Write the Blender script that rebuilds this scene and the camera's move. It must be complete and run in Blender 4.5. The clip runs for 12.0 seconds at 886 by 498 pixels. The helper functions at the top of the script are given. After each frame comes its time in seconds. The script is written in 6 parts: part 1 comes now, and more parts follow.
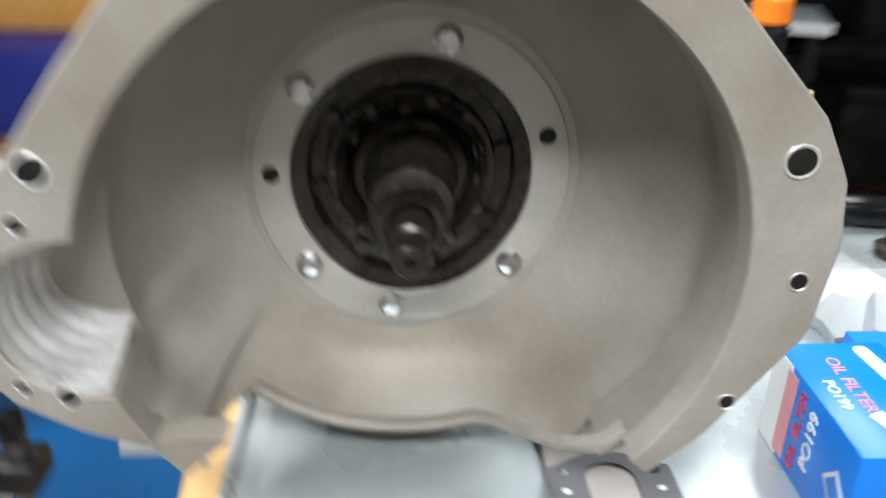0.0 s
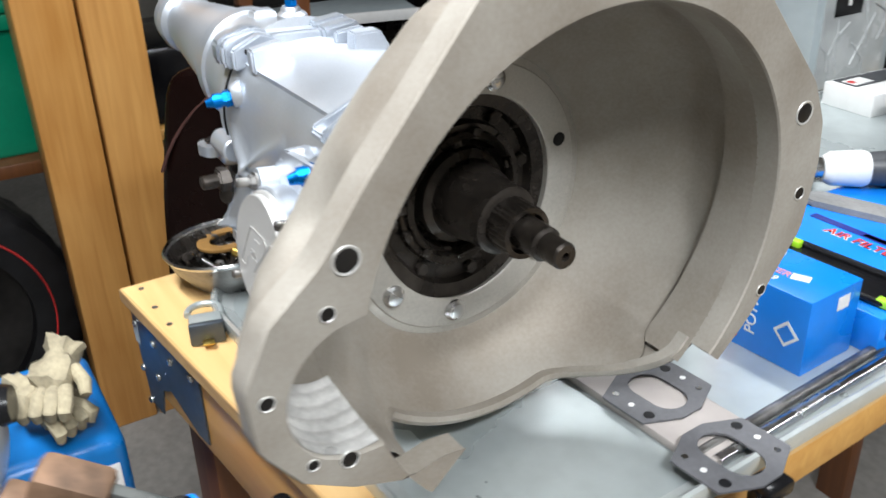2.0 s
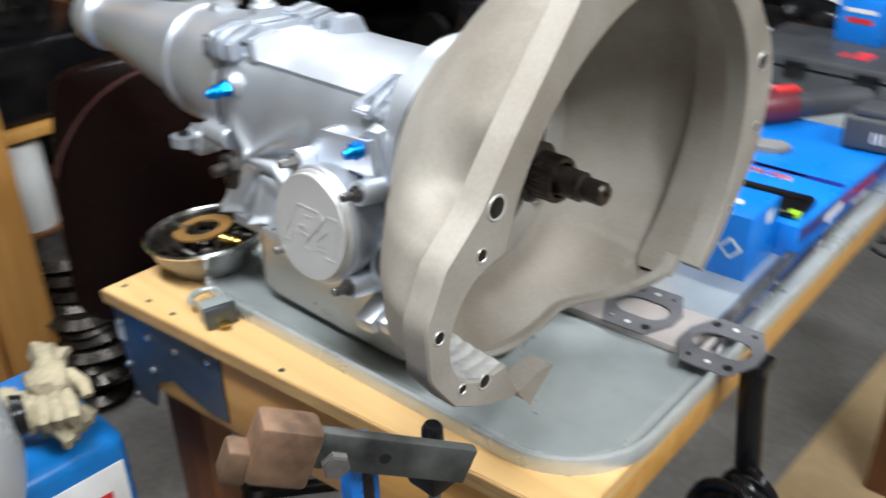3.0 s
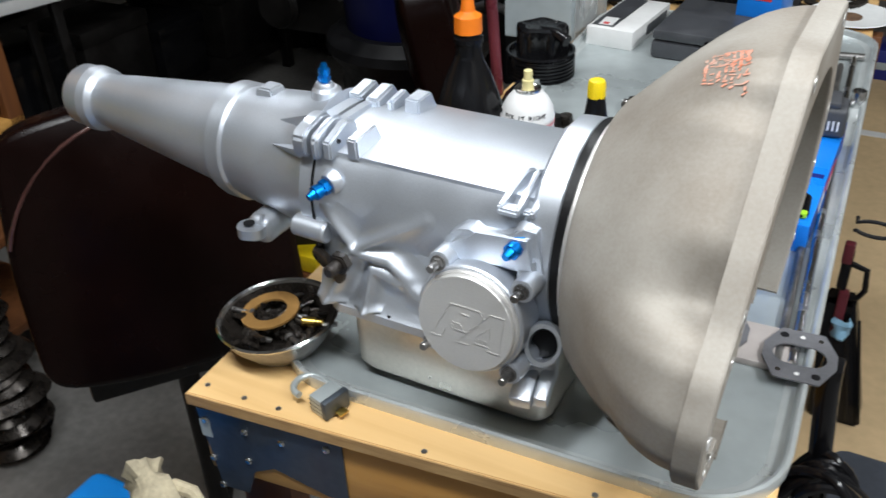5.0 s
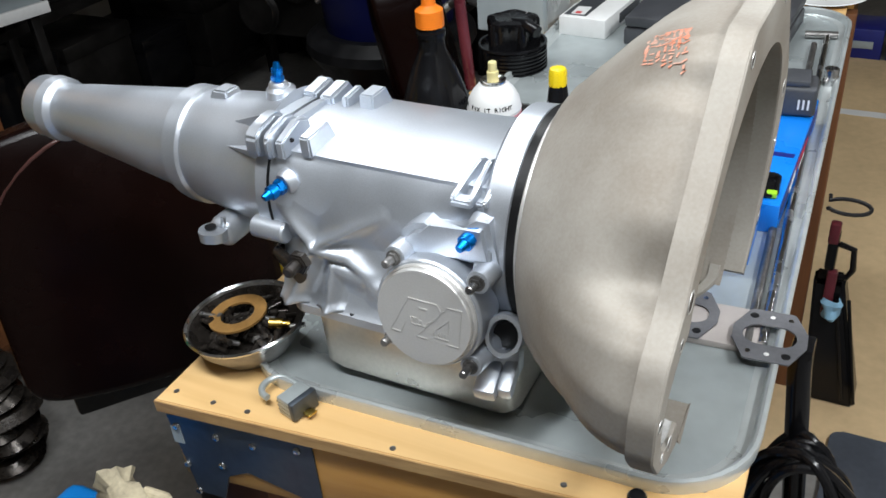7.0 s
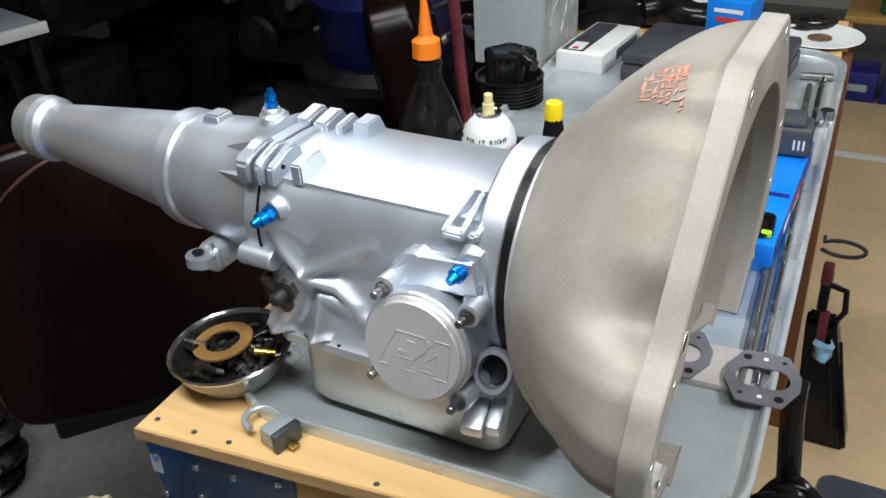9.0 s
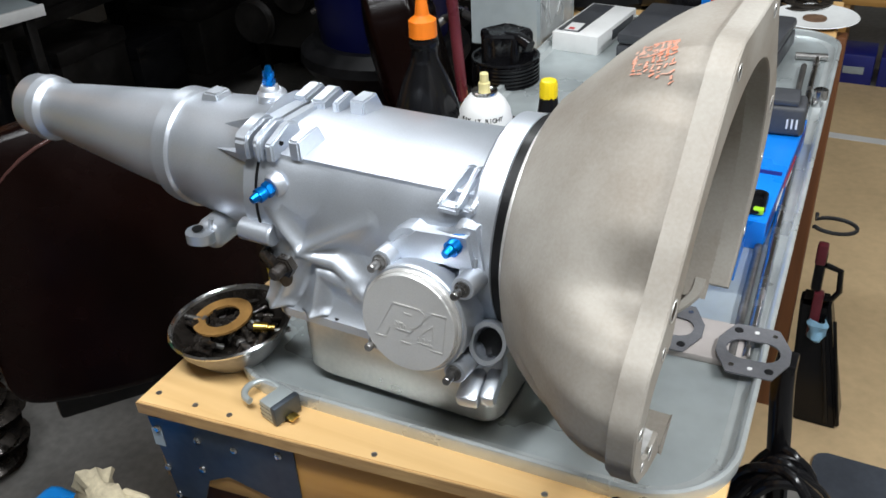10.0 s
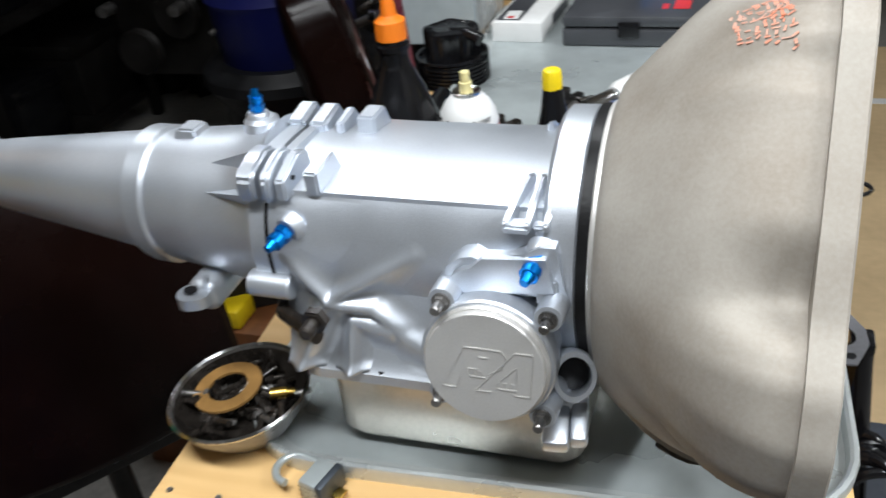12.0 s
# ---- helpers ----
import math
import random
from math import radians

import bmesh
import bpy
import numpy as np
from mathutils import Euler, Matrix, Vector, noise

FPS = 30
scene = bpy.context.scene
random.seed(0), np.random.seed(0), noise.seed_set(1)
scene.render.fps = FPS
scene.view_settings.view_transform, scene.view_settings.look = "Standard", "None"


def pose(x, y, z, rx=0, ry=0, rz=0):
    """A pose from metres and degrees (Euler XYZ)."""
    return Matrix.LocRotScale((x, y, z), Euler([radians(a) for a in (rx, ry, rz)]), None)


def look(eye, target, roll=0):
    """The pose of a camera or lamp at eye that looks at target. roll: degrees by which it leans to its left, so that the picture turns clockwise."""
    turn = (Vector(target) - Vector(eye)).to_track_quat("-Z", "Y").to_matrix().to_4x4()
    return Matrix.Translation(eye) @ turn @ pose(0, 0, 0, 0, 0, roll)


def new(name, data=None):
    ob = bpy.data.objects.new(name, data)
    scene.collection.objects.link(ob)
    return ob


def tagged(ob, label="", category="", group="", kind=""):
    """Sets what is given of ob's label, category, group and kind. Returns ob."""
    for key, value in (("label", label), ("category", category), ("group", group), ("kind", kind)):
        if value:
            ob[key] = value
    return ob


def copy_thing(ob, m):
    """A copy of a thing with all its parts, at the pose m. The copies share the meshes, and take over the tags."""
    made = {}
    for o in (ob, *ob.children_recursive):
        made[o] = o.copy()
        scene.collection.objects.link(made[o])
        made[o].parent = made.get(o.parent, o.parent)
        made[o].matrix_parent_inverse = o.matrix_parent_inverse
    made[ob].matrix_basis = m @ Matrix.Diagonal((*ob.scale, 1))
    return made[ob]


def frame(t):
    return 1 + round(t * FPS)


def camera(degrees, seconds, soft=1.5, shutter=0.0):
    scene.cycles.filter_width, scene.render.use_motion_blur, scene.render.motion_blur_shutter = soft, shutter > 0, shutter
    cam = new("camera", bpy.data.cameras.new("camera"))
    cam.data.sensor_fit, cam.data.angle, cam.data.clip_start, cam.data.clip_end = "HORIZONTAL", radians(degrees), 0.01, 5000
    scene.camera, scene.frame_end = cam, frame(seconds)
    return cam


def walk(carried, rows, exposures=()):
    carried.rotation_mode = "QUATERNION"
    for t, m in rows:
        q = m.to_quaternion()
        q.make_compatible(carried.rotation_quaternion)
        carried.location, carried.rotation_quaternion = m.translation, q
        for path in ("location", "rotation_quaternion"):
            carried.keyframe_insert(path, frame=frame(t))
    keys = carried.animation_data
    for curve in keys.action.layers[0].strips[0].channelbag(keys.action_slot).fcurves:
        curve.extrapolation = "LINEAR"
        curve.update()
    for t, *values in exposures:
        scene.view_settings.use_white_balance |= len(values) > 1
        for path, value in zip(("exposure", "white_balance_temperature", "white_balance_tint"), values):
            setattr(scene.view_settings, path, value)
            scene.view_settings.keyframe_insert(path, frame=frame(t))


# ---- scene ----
SIZE = 0.85  # true metres for one unit of the plan below
PLACE = Matrix.Scale(SIZE, 4) @ Matrix.Translation((0, 0, 0.3))
cam = camera(53.0, 12.0, shutter=0.8)
PATH = [
    (0, (0.390, 0.024, 1.307), (-1.401, 0.069, 0.417), 1.6),
    (0.3, (0.440, -0.049, 1.324), (-1.405, 0.189, 0.589), -2.3),
    (0.4, (0.452, -0.052, 1.346), (-1.378, 0.149, 0.565), -2.0),
    (0.5, (0.458, -0.070, 1.349), (-1.318, 0.268, 0.494), -2.0),
    (0.7, (0.474, -0.118, 1.352), (-1.288, 0.450, 0.596), -1.6),
    (1, (0.453, -0.163, 1.353), (-1.183, 0.665, 0.554), -1.3),
    (1.2, (0.438, -0.185, 1.344), (-1.181, 0.681, 0.550), -2.2),
    (1.5, (0.393, -0.214, 1.344), (-1.183, 0.717, 0.538), -4.8),
    (1.9, (0.375, -0.279, 1.348), (-1.159, 0.642, 0.453), -0.7),
    (2, (0.382, -0.292, 1.355), (-1.151, 0.637, 0.467), -1.6),
    (2.1, (0.380, -0.307, 1.356), (-1.136, 0.651, 0.470), -0.9),
    (2.3, (0.380, -0.349, 1.361), (-1.130, 0.596, 0.452), -1.3),
    (2.4, (0.384, -0.374, 1.361), (-1.136, 0.562, 0.459), -1.4),
    (2.5, (0.376, -0.408, 1.370), (-1.142, 0.555, 0.493), -1.5),
    (2.7, (0.359, -0.458, 1.371), (-1.060, 0.651, 0.502), -1.1),
    (4.3, (0.126, -0.519, 1.476), (-0.666, 0.953, 0.378), -5.1),
    (4.5, (0.100, -0.563, 1.488), (-0.655, 0.927, 0.388), -4.0),
    (5, (0.099, -0.609, 1.512), (-0.735, 0.851, 0.429), -2.6),
    (5.5, (0.126, -0.605, 1.510), (-0.770, 0.776, 0.374), -7.6),
    (6, (0.131, -0.603, 1.508), (-0.729, 0.824, 0.402), -5.6),
    (6.5, (0.131, -0.598, 1.506), (-0.720, 0.844, 0.413), -5.5),
    (7, (0.131, -0.590, 1.503), (-0.708, 0.867, 0.419), -5.2),
    (8.8, (0.124, -0.580, 1.496), (-0.690, 0.933, 0.472), -2.9),
    (9, (0.127, -0.580, 1.498), (-0.710, 0.918, 0.471), -3.3),
    (9.5, (0.136, -0.586, 1.496), (-0.704, 0.903, 0.459), -3.8),
    (10, (0.136, -0.593, 1.497), (-0.691, 0.891, 0.441), -3.4),
    (10.5, (0.136, -0.596, 1.495), (-0.693, 0.874, 0.422), -3.7),
    (11, (0.111, -0.597, 1.489), (-0.693, 0.888, 0.417), -3.6),
    (11.5, (0.032, -0.578, 1.478), (-0.720, 0.947, 0.426), -6.9),
    (12, (-0.016, -0.548, 1.465), (-0.632, 1.029, 0.400), -7.3),
]
EXPOSURES = [(0.0, 0.24), (0.5, 0.1), (1.0, 0.1), (1.5, 0.22), (2.2, 0.05), (2.7, -0.05), (4.3, -0.33), (5.0, -0.42), (12.0, -0.38)]
walk(cam, [(t, look(eye, target, roll)) for t, eye, target, roll in PATH], EXPOSURES)

# ---- world and lamps ----
world = bpy.data.worlds.new("garage_night")
world.use_nodes = True
scene.world = world
world.node_tree.nodes["Background"].inputs[0].default_value = (0.75, 0.85, 1.0, 1)
world.node_tree.nodes["Background"].inputs[1].default_value = 0.006


def tube_lamp(name, at, size, watts, colour):
    lamp = bpy.data.lights.new(name, "AREA")
    lamp.shape, lamp.size, lamp.size_y, lamp.energy, lamp.color = "RECTANGLE", size[0], size[1], watts, colour
    ob = new(name, lamp)
    ob.matrix_world = Matrix.Translation(PLACE @ Vector(at))
    return ob


COOL = (0.93, 0.97, 1.0)
tube_lamp("bench_tube_light", (-0.15, -0.62, 2.46), (1.2, 0.14), 40, COOL)
tube_lamp("aisle_tube_light", (1.35, -0.1, 2.46), (0.14, 1.2), 54, COOL)
tube_lamp("back_tube_light", (-0.9, 0.85, 2.46), (1.2, 0.14), 21, COOL)
# fill lamp added to brighten the cardboard and the far area
tube_lamp("far_tube_light", (1.7, 3.0, 2.46), (0.14, 1.2), 15, COOL)


# ---- materials ----
def material(name, base, rough=0.5, metal=0.0, vary=0.15, grain=60.0, blotch=5.0, bump=0.15, second=None, rough_vary=0.12, coat=0.0, speck=0.5):
    """A surface with fine grain and large blotches of colour and gloss, and a fine relief."""
    m = bpy.data.materials.new(name)
    m.use_nodes = True
    n, l = m.node_tree.nodes, m.node_tree.links
    p = n["Principled BSDF"]
    co = n.new("ShaderNodeTexCoord")
    fine, large = n.new("ShaderNodeTexNoise"), n.new("ShaderNodeTexNoise")
    fine.inputs["Scale"].default_value, fine.inputs["Detail"].default_value = grain, 6
    large.inputs["Scale"].default_value, large.inputs["Detail"].default_value = blotch, 4
    info = n.new("ShaderNodeObjectInfo")
    off = n.new("ShaderNodeVectorMath")
    off.operation = "ADD"
    l.new(co.outputs["Object"], off.inputs[0])
    l.new(info.outputs["Random"], off.inputs[1])
    for t in (fine, large):
        l.new(off.outputs[0], t.inputs["Vector"])
    both = n.new("ShaderNodeMath")
    both.operation = "MULTIPLY_ADD"
    l.new(fine.outputs["Fac"], both.inputs[0])
    both.inputs[1].default_value = speck
    l.new(large.outputs["Fac"], both.inputs[2])
    span = n.new("ShaderNodeMapRange")
    span.inputs["From Min"].default_value, span.inputs["From Max"].default_value = 0.33 + 0.35 * speck, 0.67 + 0.65 * speck
    l.new(both.outputs[0], span.inputs["Value"])
    mix = n.new("ShaderNodeMix")
    mix.data_type = "RGBA"
    dark = second or tuple(c * (1 - 2 * vary) for c in base)
    mix.inputs["A"].default_value = (*dark, 1)
    mix.inputs["B"].default_value = (*(min(1, c * (1 + (0 if second else vary * 0.6))) for c in base), 1)
    l.new(span.outputs[0], mix.inputs["Factor"])
    l.new(mix.outputs["Result"], p.inputs["Base Color"])
    r = n.new("ShaderNodeMapRange")
    r.inputs["To Min"].default_value, r.inputs["To Max"].default_value = max(0.02, rough - rough_vary), min(1, rough + rough_vary)
    l.new(large.outputs["Fac"], r.inputs["Value"])
    r.inputs["From Min"].default_value, r.inputs["From Max"].default_value = 0.3, 0.7
    l.new(r.outputs[0], p.inputs["Roughness"])
    p.inputs["Metallic"].default_value = metal
    p.inputs["Coat Weight"].default_value = coat
    if bump:
        b = n.new("ShaderNodeBump")
        b.inputs["Strength"].default_value, b.inputs["Distance"].default_value = bump, 0.002
        l.new(fine.outputs["Fac"], b.inputs["Height"])
        l.new(b.outputs[0], p.inputs["Normal"])
    return m


def wood_material(name, light, dark, axis=0, scale=1.0, rough=0.5, coat=0.0):
    """Timber: stretched grain along one axis, with growth bands and blotches."""
    m = material(name, light, rough, 0, bump=0.12, second=dark, grain=30, blotch=3, coat=coat, speck=1.2)
    n, l = m.node_tree.nodes, m.node_tree.links
    stretch = n.new("ShaderNodeMapping")
    s = [22 * scale] * 3
    s[axis] = 1.2 * scale
    stretch.inputs["Scale"].default_value = s
    off = next(x for x in n if x.type == "VECT_MATH")
    l.new(off.outputs[0], stretch.inputs["Vector"])
    fine = next(x for x in n if x.type == "TEX_NOISE" and x.inputs["Scale"].default_value == 30)
    fine.inputs["Scale"].default_value, fine.inputs["Distortion"].default_value = 2.4, 0.6
    l.new(stretch.outputs[0], fine.inputs["Vector"])
    return m


SILVER = material("silver_paint_on_cast_metal", (0.63, 0.67, 0.73), 0.4, 0.8, 0.08, 700, 9, 0.08, rough_vary=0.06)
CAST = material("bare_cast_aluminium", (0.405, 0.38, 0.34), 0.64, 0.32, 0.2, 300, 8, 0.04, second=(0.235, 0.2, 0.162), rough_vary=0.12, speck=0.2)
MACHINED = material("machined_aluminium", (0.66, 0.65, 0.63), 0.42, 0.6, 0.06, 500, 10, 0.05)
SHEET = material("pan_sheet_aluminium", (0.62, 0.58, 0.52), 0.36, 0.8, 0.1, 200, 12, 0.05)
ZINC = material("galvanised_sheet", (0.5, 0.55, 0.555), 0.32, 0.5, 0.1, 40, 7, 0.04, rough_vary=0.1)
BLUE_ANODISED = material("blue_anodised_aluminium", (0.0, 0.19, 0.62), 0.28, 0.85, 0.08, 300, 40, 0.02)
OILY_BLACK = material("oily_black_steel", (0.05, 0.042, 0.036), 0.28, 0.6, 0.3, 120, 30, 0.2)
# rubber parts, and the discs that paint shade into holes
BLACK = material("black_rubber_and_hole_shade", (0.008, 0.008, 0.009), 0.45, 0, 0.25, 200, 20, 0.15)
BLACK_PLASTIC = material("black_plastic", (0.007, 0.007, 0.008), 0.2, 0, 0.2, 300, 20, 0.02, rough_vary=0.06)
STEEL = material("bright_steel", (0.6, 0.6, 0.6), 0.22, 1.0, 0.08, 150, 30, 0.03)
DULL_STEEL = material("dull_steel", (0.3, 0.29, 0.28), 0.38, 0.9, 0.2, 150, 30, 0.1)
PLY = wood_material("birch_plywood_face", (0.74, 0.49, 0.22), (0.6, 0.36, 0.14), 0, 0.8, 0.5)
PLY_EDGE = wood_material("plywood_edge", (0.52, 0.33, 0.14), (0.3, 0.17, 0.07), 0, 3.0, 0.65)
PINE = wood_material("varnished_pine", (0.66, 0.37, 0.11), (0.5, 0.24, 0.055), 0, 1.0, 0.42)
PINE_UP = wood_material("oiled_pine_post", (0.6, 0.31, 0.09), (0.43, 0.19, 0.045), 2, 1.0, 0.45)
STAINED = wood_material("stained_timber", (0.2, 0.075, 0.025), (0.11, 0.04, 0.015), 2, 1.0, 0.45)
BRACKET = material("blue_grey_zinc_plate", (0.1, 0.118, 0.14), 0.4, 0.75, 0.15, 90, 12, 0.05)
CONCRETE = material("concrete_floor", (0.25, 0.24, 0.225), 0.75, 0, 0.2, 40, 3, 0.25)
WALL = material("painted_board_wall", (0.5, 0.48, 0.44), 0.8, 0, 0.08, 60, 2, 0.1)
CEIL = material("plain_ceiling_board", (0.4, 0.4, 0.39), 0.85, 0, 0.05, 60, 2, 0.1)
CARDBOARD = material("brown_cardboard_sheet", (0.66, 0.48, 0.27), 0.8, 0, 0.1, 30, 3, 0.1)
LEATHER = material("dark_brown_leather", (0.006, 0.0019, 0.0015), 0.26, 0, 0.2, 260, 8, 0.08, rough_vary=0.06)
LEATHER.node_tree.nodes["Principled BSDF"].inputs["Specular IOR Level"].default_value = 0.14
for dim in (BLACK, BLACK_PLASTIC):
    dim.node_tree.nodes["Principled BSDF"].inputs["Specular IOR Level"].default_value = 0.28
PIPING = material("polished_leather_piping", (0.07, 0.03, 0.026), 0.14, 0, 0.2, 200, 8, 0.05)
BOX_BLUE = material("glossy_blue_carton", (0.004, 0.19, 0.7), 0.32, 0, 0.06, 60, 10, 0.02)
WHITE = material("white_card", (0.75, 0.75, 0.74), 0.5, 0, 0.05, 60, 10, 0.03)
RED = material("red_print", (0.6, 0.03, 0.03), 0.5, 0, 0.1, 60, 10, 0.02)
GASKET = material("grey_gasket_sheet", (0.13, 0.13, 0.14), 0.6, 0.1, 0.15, 200, 20, 0.15)
GREEN = material("green_plastic", (0.0, 0.25, 0.13), 0.4, 0, 0.1, 80, 6, 0.05)
ORANGE = material("orange_plastic", (0.85, 0.2, 0.01), 0.4, 0, 0.06, 80, 20, 0.03)
YELLOW = material("yellow_plastic", (0.85, 0.62, 0.01), 0.4, 0, 0.06, 80, 20, 0.03)
CREAM = material("cream_plastic", (0.75, 0.66, 0.32), 0.4, 0, 0.06, 80, 20, 0.03)
# grimy metal parts, and the painted shade in the flange holes
DARK = material("dark_grimy_metal_and_hole_shade", (0.02, 0.018, 0.017), 0.45, 0.5, 0.3, 50, 9, 0.3)
BRONZE = material("tan_friction_ring", (0.34, 0.18, 0.05), 0.6, 0.1, 0.2, 150, 20, 0.2)
BRASS = material("brass", (0.75, 0.5, 0.12), 0.25, 1.0, 0.1, 100, 30, 0.05)


# ---- shapes ----
def smooth(me, degrees=35):
    for f in me.polygons:
        f.use_smooth = True
    me.set_sharp_from_angle(angle=radians(degrees))


def part(name, bm, mat, parent=None, label="", at=None, shade=35):
    """Links a bmesh as one mesh object, under a thing or a part."""
    bmesh.ops.recalc_face_normals(bm, faces=bm.faces)
    me = bpy.data.meshes.new(name)
    bm.to_mesh(me)
    bm.free()
    me.materials.append(mat)
    if shade:
        smooth(me, shade)
    ob = new(name, me)
    ob.parent = parent
    at = Matrix() if at is None else at
    ob.matrix_basis = at if parent else PLACE @ at
    if label:
        ob["label"] = label
    return ob


def thing(name, at, label, category, group="", kind=""):
    ob = new(name)
    ob.matrix_basis = PLACE @ at
    ob.empty_display_size = 0.05
    return tagged(ob, label, category, group, kind)


def lathe(profile, n=48, axis="x", wobble=None):
    """Turns a profile of (along, radius) round an axis; closed where the radius is 0."""
    bm = bmesh.new()
    rings = []
    for a, r in profile:
        if r <= 1e-6:
            rings.append([bm.verts.new((a, 0, 0))])
            continue
        ring = []
        for k in range(n):
            t = 2 * math.pi * k / n
            q = r + (wobble(a, t) if wobble else 0)
            ring.append(bm.verts.new((a, q * math.cos(t), q * math.sin(t))))
        rings.append(ring)
    for u, v in zip(rings, rings[1:]):
        for k in range(n):
            j = (k + 1) % n
            if len(u) == 1 and len(v) > 1:
                bm.faces.new((u[0], v[k], v[j]))
            elif len(v) == 1 and len(u) > 1:
                bm.faces.new((u[k], v[0], u[j]))
            elif len(u) > 1:
                bm.faces.new((u[k], v[k], v[j], u[j]))
    if axis == "z":
        bmesh.ops.transform(bm, matrix=Matrix.Rotation(-math.pi / 2, 4, "Y"), verts=bm.verts)
    if axis == "y":
        bmesh.ops.transform(bm, matrix=Matrix.Rotation(math.pi / 2, 4, "Z"), verts=bm.verts)
    return bm


def block(x0, x1, y0, y1, z0, z1, bevel=0.0, seg=2):
    bm = bmesh.new()
    bmesh.ops.create_cube(bm, size=1)
    for v in bm.verts:
        v.co = Vector(((x0, x1)[v.co.x > 0], (y0, y1)[v.co.y > 0], (z0, z1)[v.co.z > 0]))
    if bevel:
        bmesh.ops.bevel(bm, geom=bm.edges[:], offset=bevel, segments=seg, affect="EDGES", profile=0.5)
    return bm


def add(bm, other, m=None):
    """Adds another bmesh to bm."""
    me = bpy.data.meshes.new("scrap")
    if m is not None:
        bmesh.ops.transform(other, matrix=m, verts=other.verts)
    other.to_mesh(me)
    other.free()
    bm.from_mesh(me)
    bpy.data.meshes.remove(me)
    return bm


def prism(points, z0, z1, bevel=0.0):
    """A flat outline (x, y) with thickness from z0 to z1."""
    bm = bmesh.new()
    low = [bm.verts.new((x, y, z0)) for x, y in points]
    high = [bm.verts.new((x, y, z1)) for x, y in points]
    bm.faces.new(low)
    bm.faces.new(high)
    n = len(points)
    for k in range(n):
        bm.faces.new((low[k], low[(k + 1) % n], high[(k + 1) % n], high[k]))
    if bevel:
        rim = [e for e in bm.edges if abs(e.verts[0].co.z - e.verts[1].co.z) < 1e-9]
        bmesh.ops.bevel(bm, geom=rim, offset=bevel, segments=2, affect="EDGES")
    return bm


def pipe(points, r, n=12, closed=False):
    """A round bar along a line of points."""
    bm = bmesh.new()
    pts = [Vector(p) for p in points]
    rings, up = [], Vector((0.13, 0.21, 0.97))
    for k, p in enumerate(pts):
        a = pts[k - 1] if (k or closed) else p
        b = pts[(k + 1) % len(pts)] if (k + 1 < len(pts) or closed) else p
        d = (b - a).normalized()
        s = d.cross(up).normalized()
        w = s.cross(d)
        up = w
        q = r[k] if isinstance(r, (list, tuple)) else r
        rings.append([bm.verts.new(p + q * (math.cos(2 * math.pi * i / n) * s + math.sin(2 * math.pi * i / n) * w)) for i in range(n)])
    pairs = list(zip(rings, rings[1:])) + ([(rings[-1], rings[0])] if closed else [])
    for u, v in pairs:
        for i in range(n):
            bm.faces.new((u[i], u[(i + 1) % n], v[(i + 1) % n], v[i]))
    if not closed:
        bm.faces.new(rings[0])
        bm.faces.new(rings[-1])
    return bm


def rounded(x0, x1, y0, y1, r, n=8):
    pts = []
    for cx, cy, a in ((x1 - r, y1 - r, 0), (x0 + r, y1 - r, 90), (x0 + r, y0 + r, 180), (x1 - r, y0 + r, 270)):
        for k in range(n + 1):
            t = radians(a + 90 * k / n)
            pts.append((cx + r * math.cos(t), cy + r * math.sin(t)))
    return pts


def turned(bm, m):
    bmesh.ops.transform(bm, matrix=m, verts=bm.verts)
    return bm


def hexbolt(r=0.006, h=0.006, shank=0.0):
    bm = prism([(r * math.cos(radians(60 * k)), r * math.sin(radians(60 * k))) for k in range(6)], 0, h, h * 0.15)
    if shank:
        add(bm, lathe([(-shank, 0), (-shank, r * 0.55), (0, r * 0.55)], 12, "z"))
    return bm


OUT = Matrix.Rotation(math.pi / 2, 4, "X")  # turns +z to -y

# ---- the place ----
LOW = -0.3  # the floor, below the bench top's own zero


def farther(eye, k):
    """Moves and enlarges about a point, for what stands farther off."""
    return Matrix.Translation(eye) @ Matrix.Scale(k, 4) @ Matrix.Translation(-Vector(eye))


WEST = pose(0.45, -0.44, 0, 0, 0, 2.3) @ pose(-0.45, 0.44, 0) @ farther((0.44, -0.43, 1.30), 1.22)
NORTH = pose(0.154, -0.694, 0, 0, 0, 0.7) @ pose(-0.154, 0.694, 0) @ farther((0.154, -0.694, 1.468), 1.205)
tagged(part("floor", block(-4.6, 3.4, -3.4, 5.6, LOW - 0.1, LOW), CONCRETE, shade=0), "grey concrete garage floor with stains", "floor", kind="structure")
tagged(part("ceiling", block(-4.6, 3.4, -3.4, 5.6, 2.5, 2.6), CEIL, shade=0), "plain pale ceiling", "ceiling", kind="structure")
for nm, b in (("wall_north", (-4.6, 3.4, 5.6, 5.7, LOW, 2.5)), ("wall_south", (-4.6, 3.4, -3.5, -3.4, LOW, 2.5)), ("wall_west", (-4.7, -4.6, -3.5, 5.7, LOW, 2.5)), ("wall_east", (3.4, 3.5, -3.5, 5.7, LOW, 2.5))):
    tagged(part(nm, block(*b), WALL, shade=0), "plain painted garage wall", "wall", kind="structure")

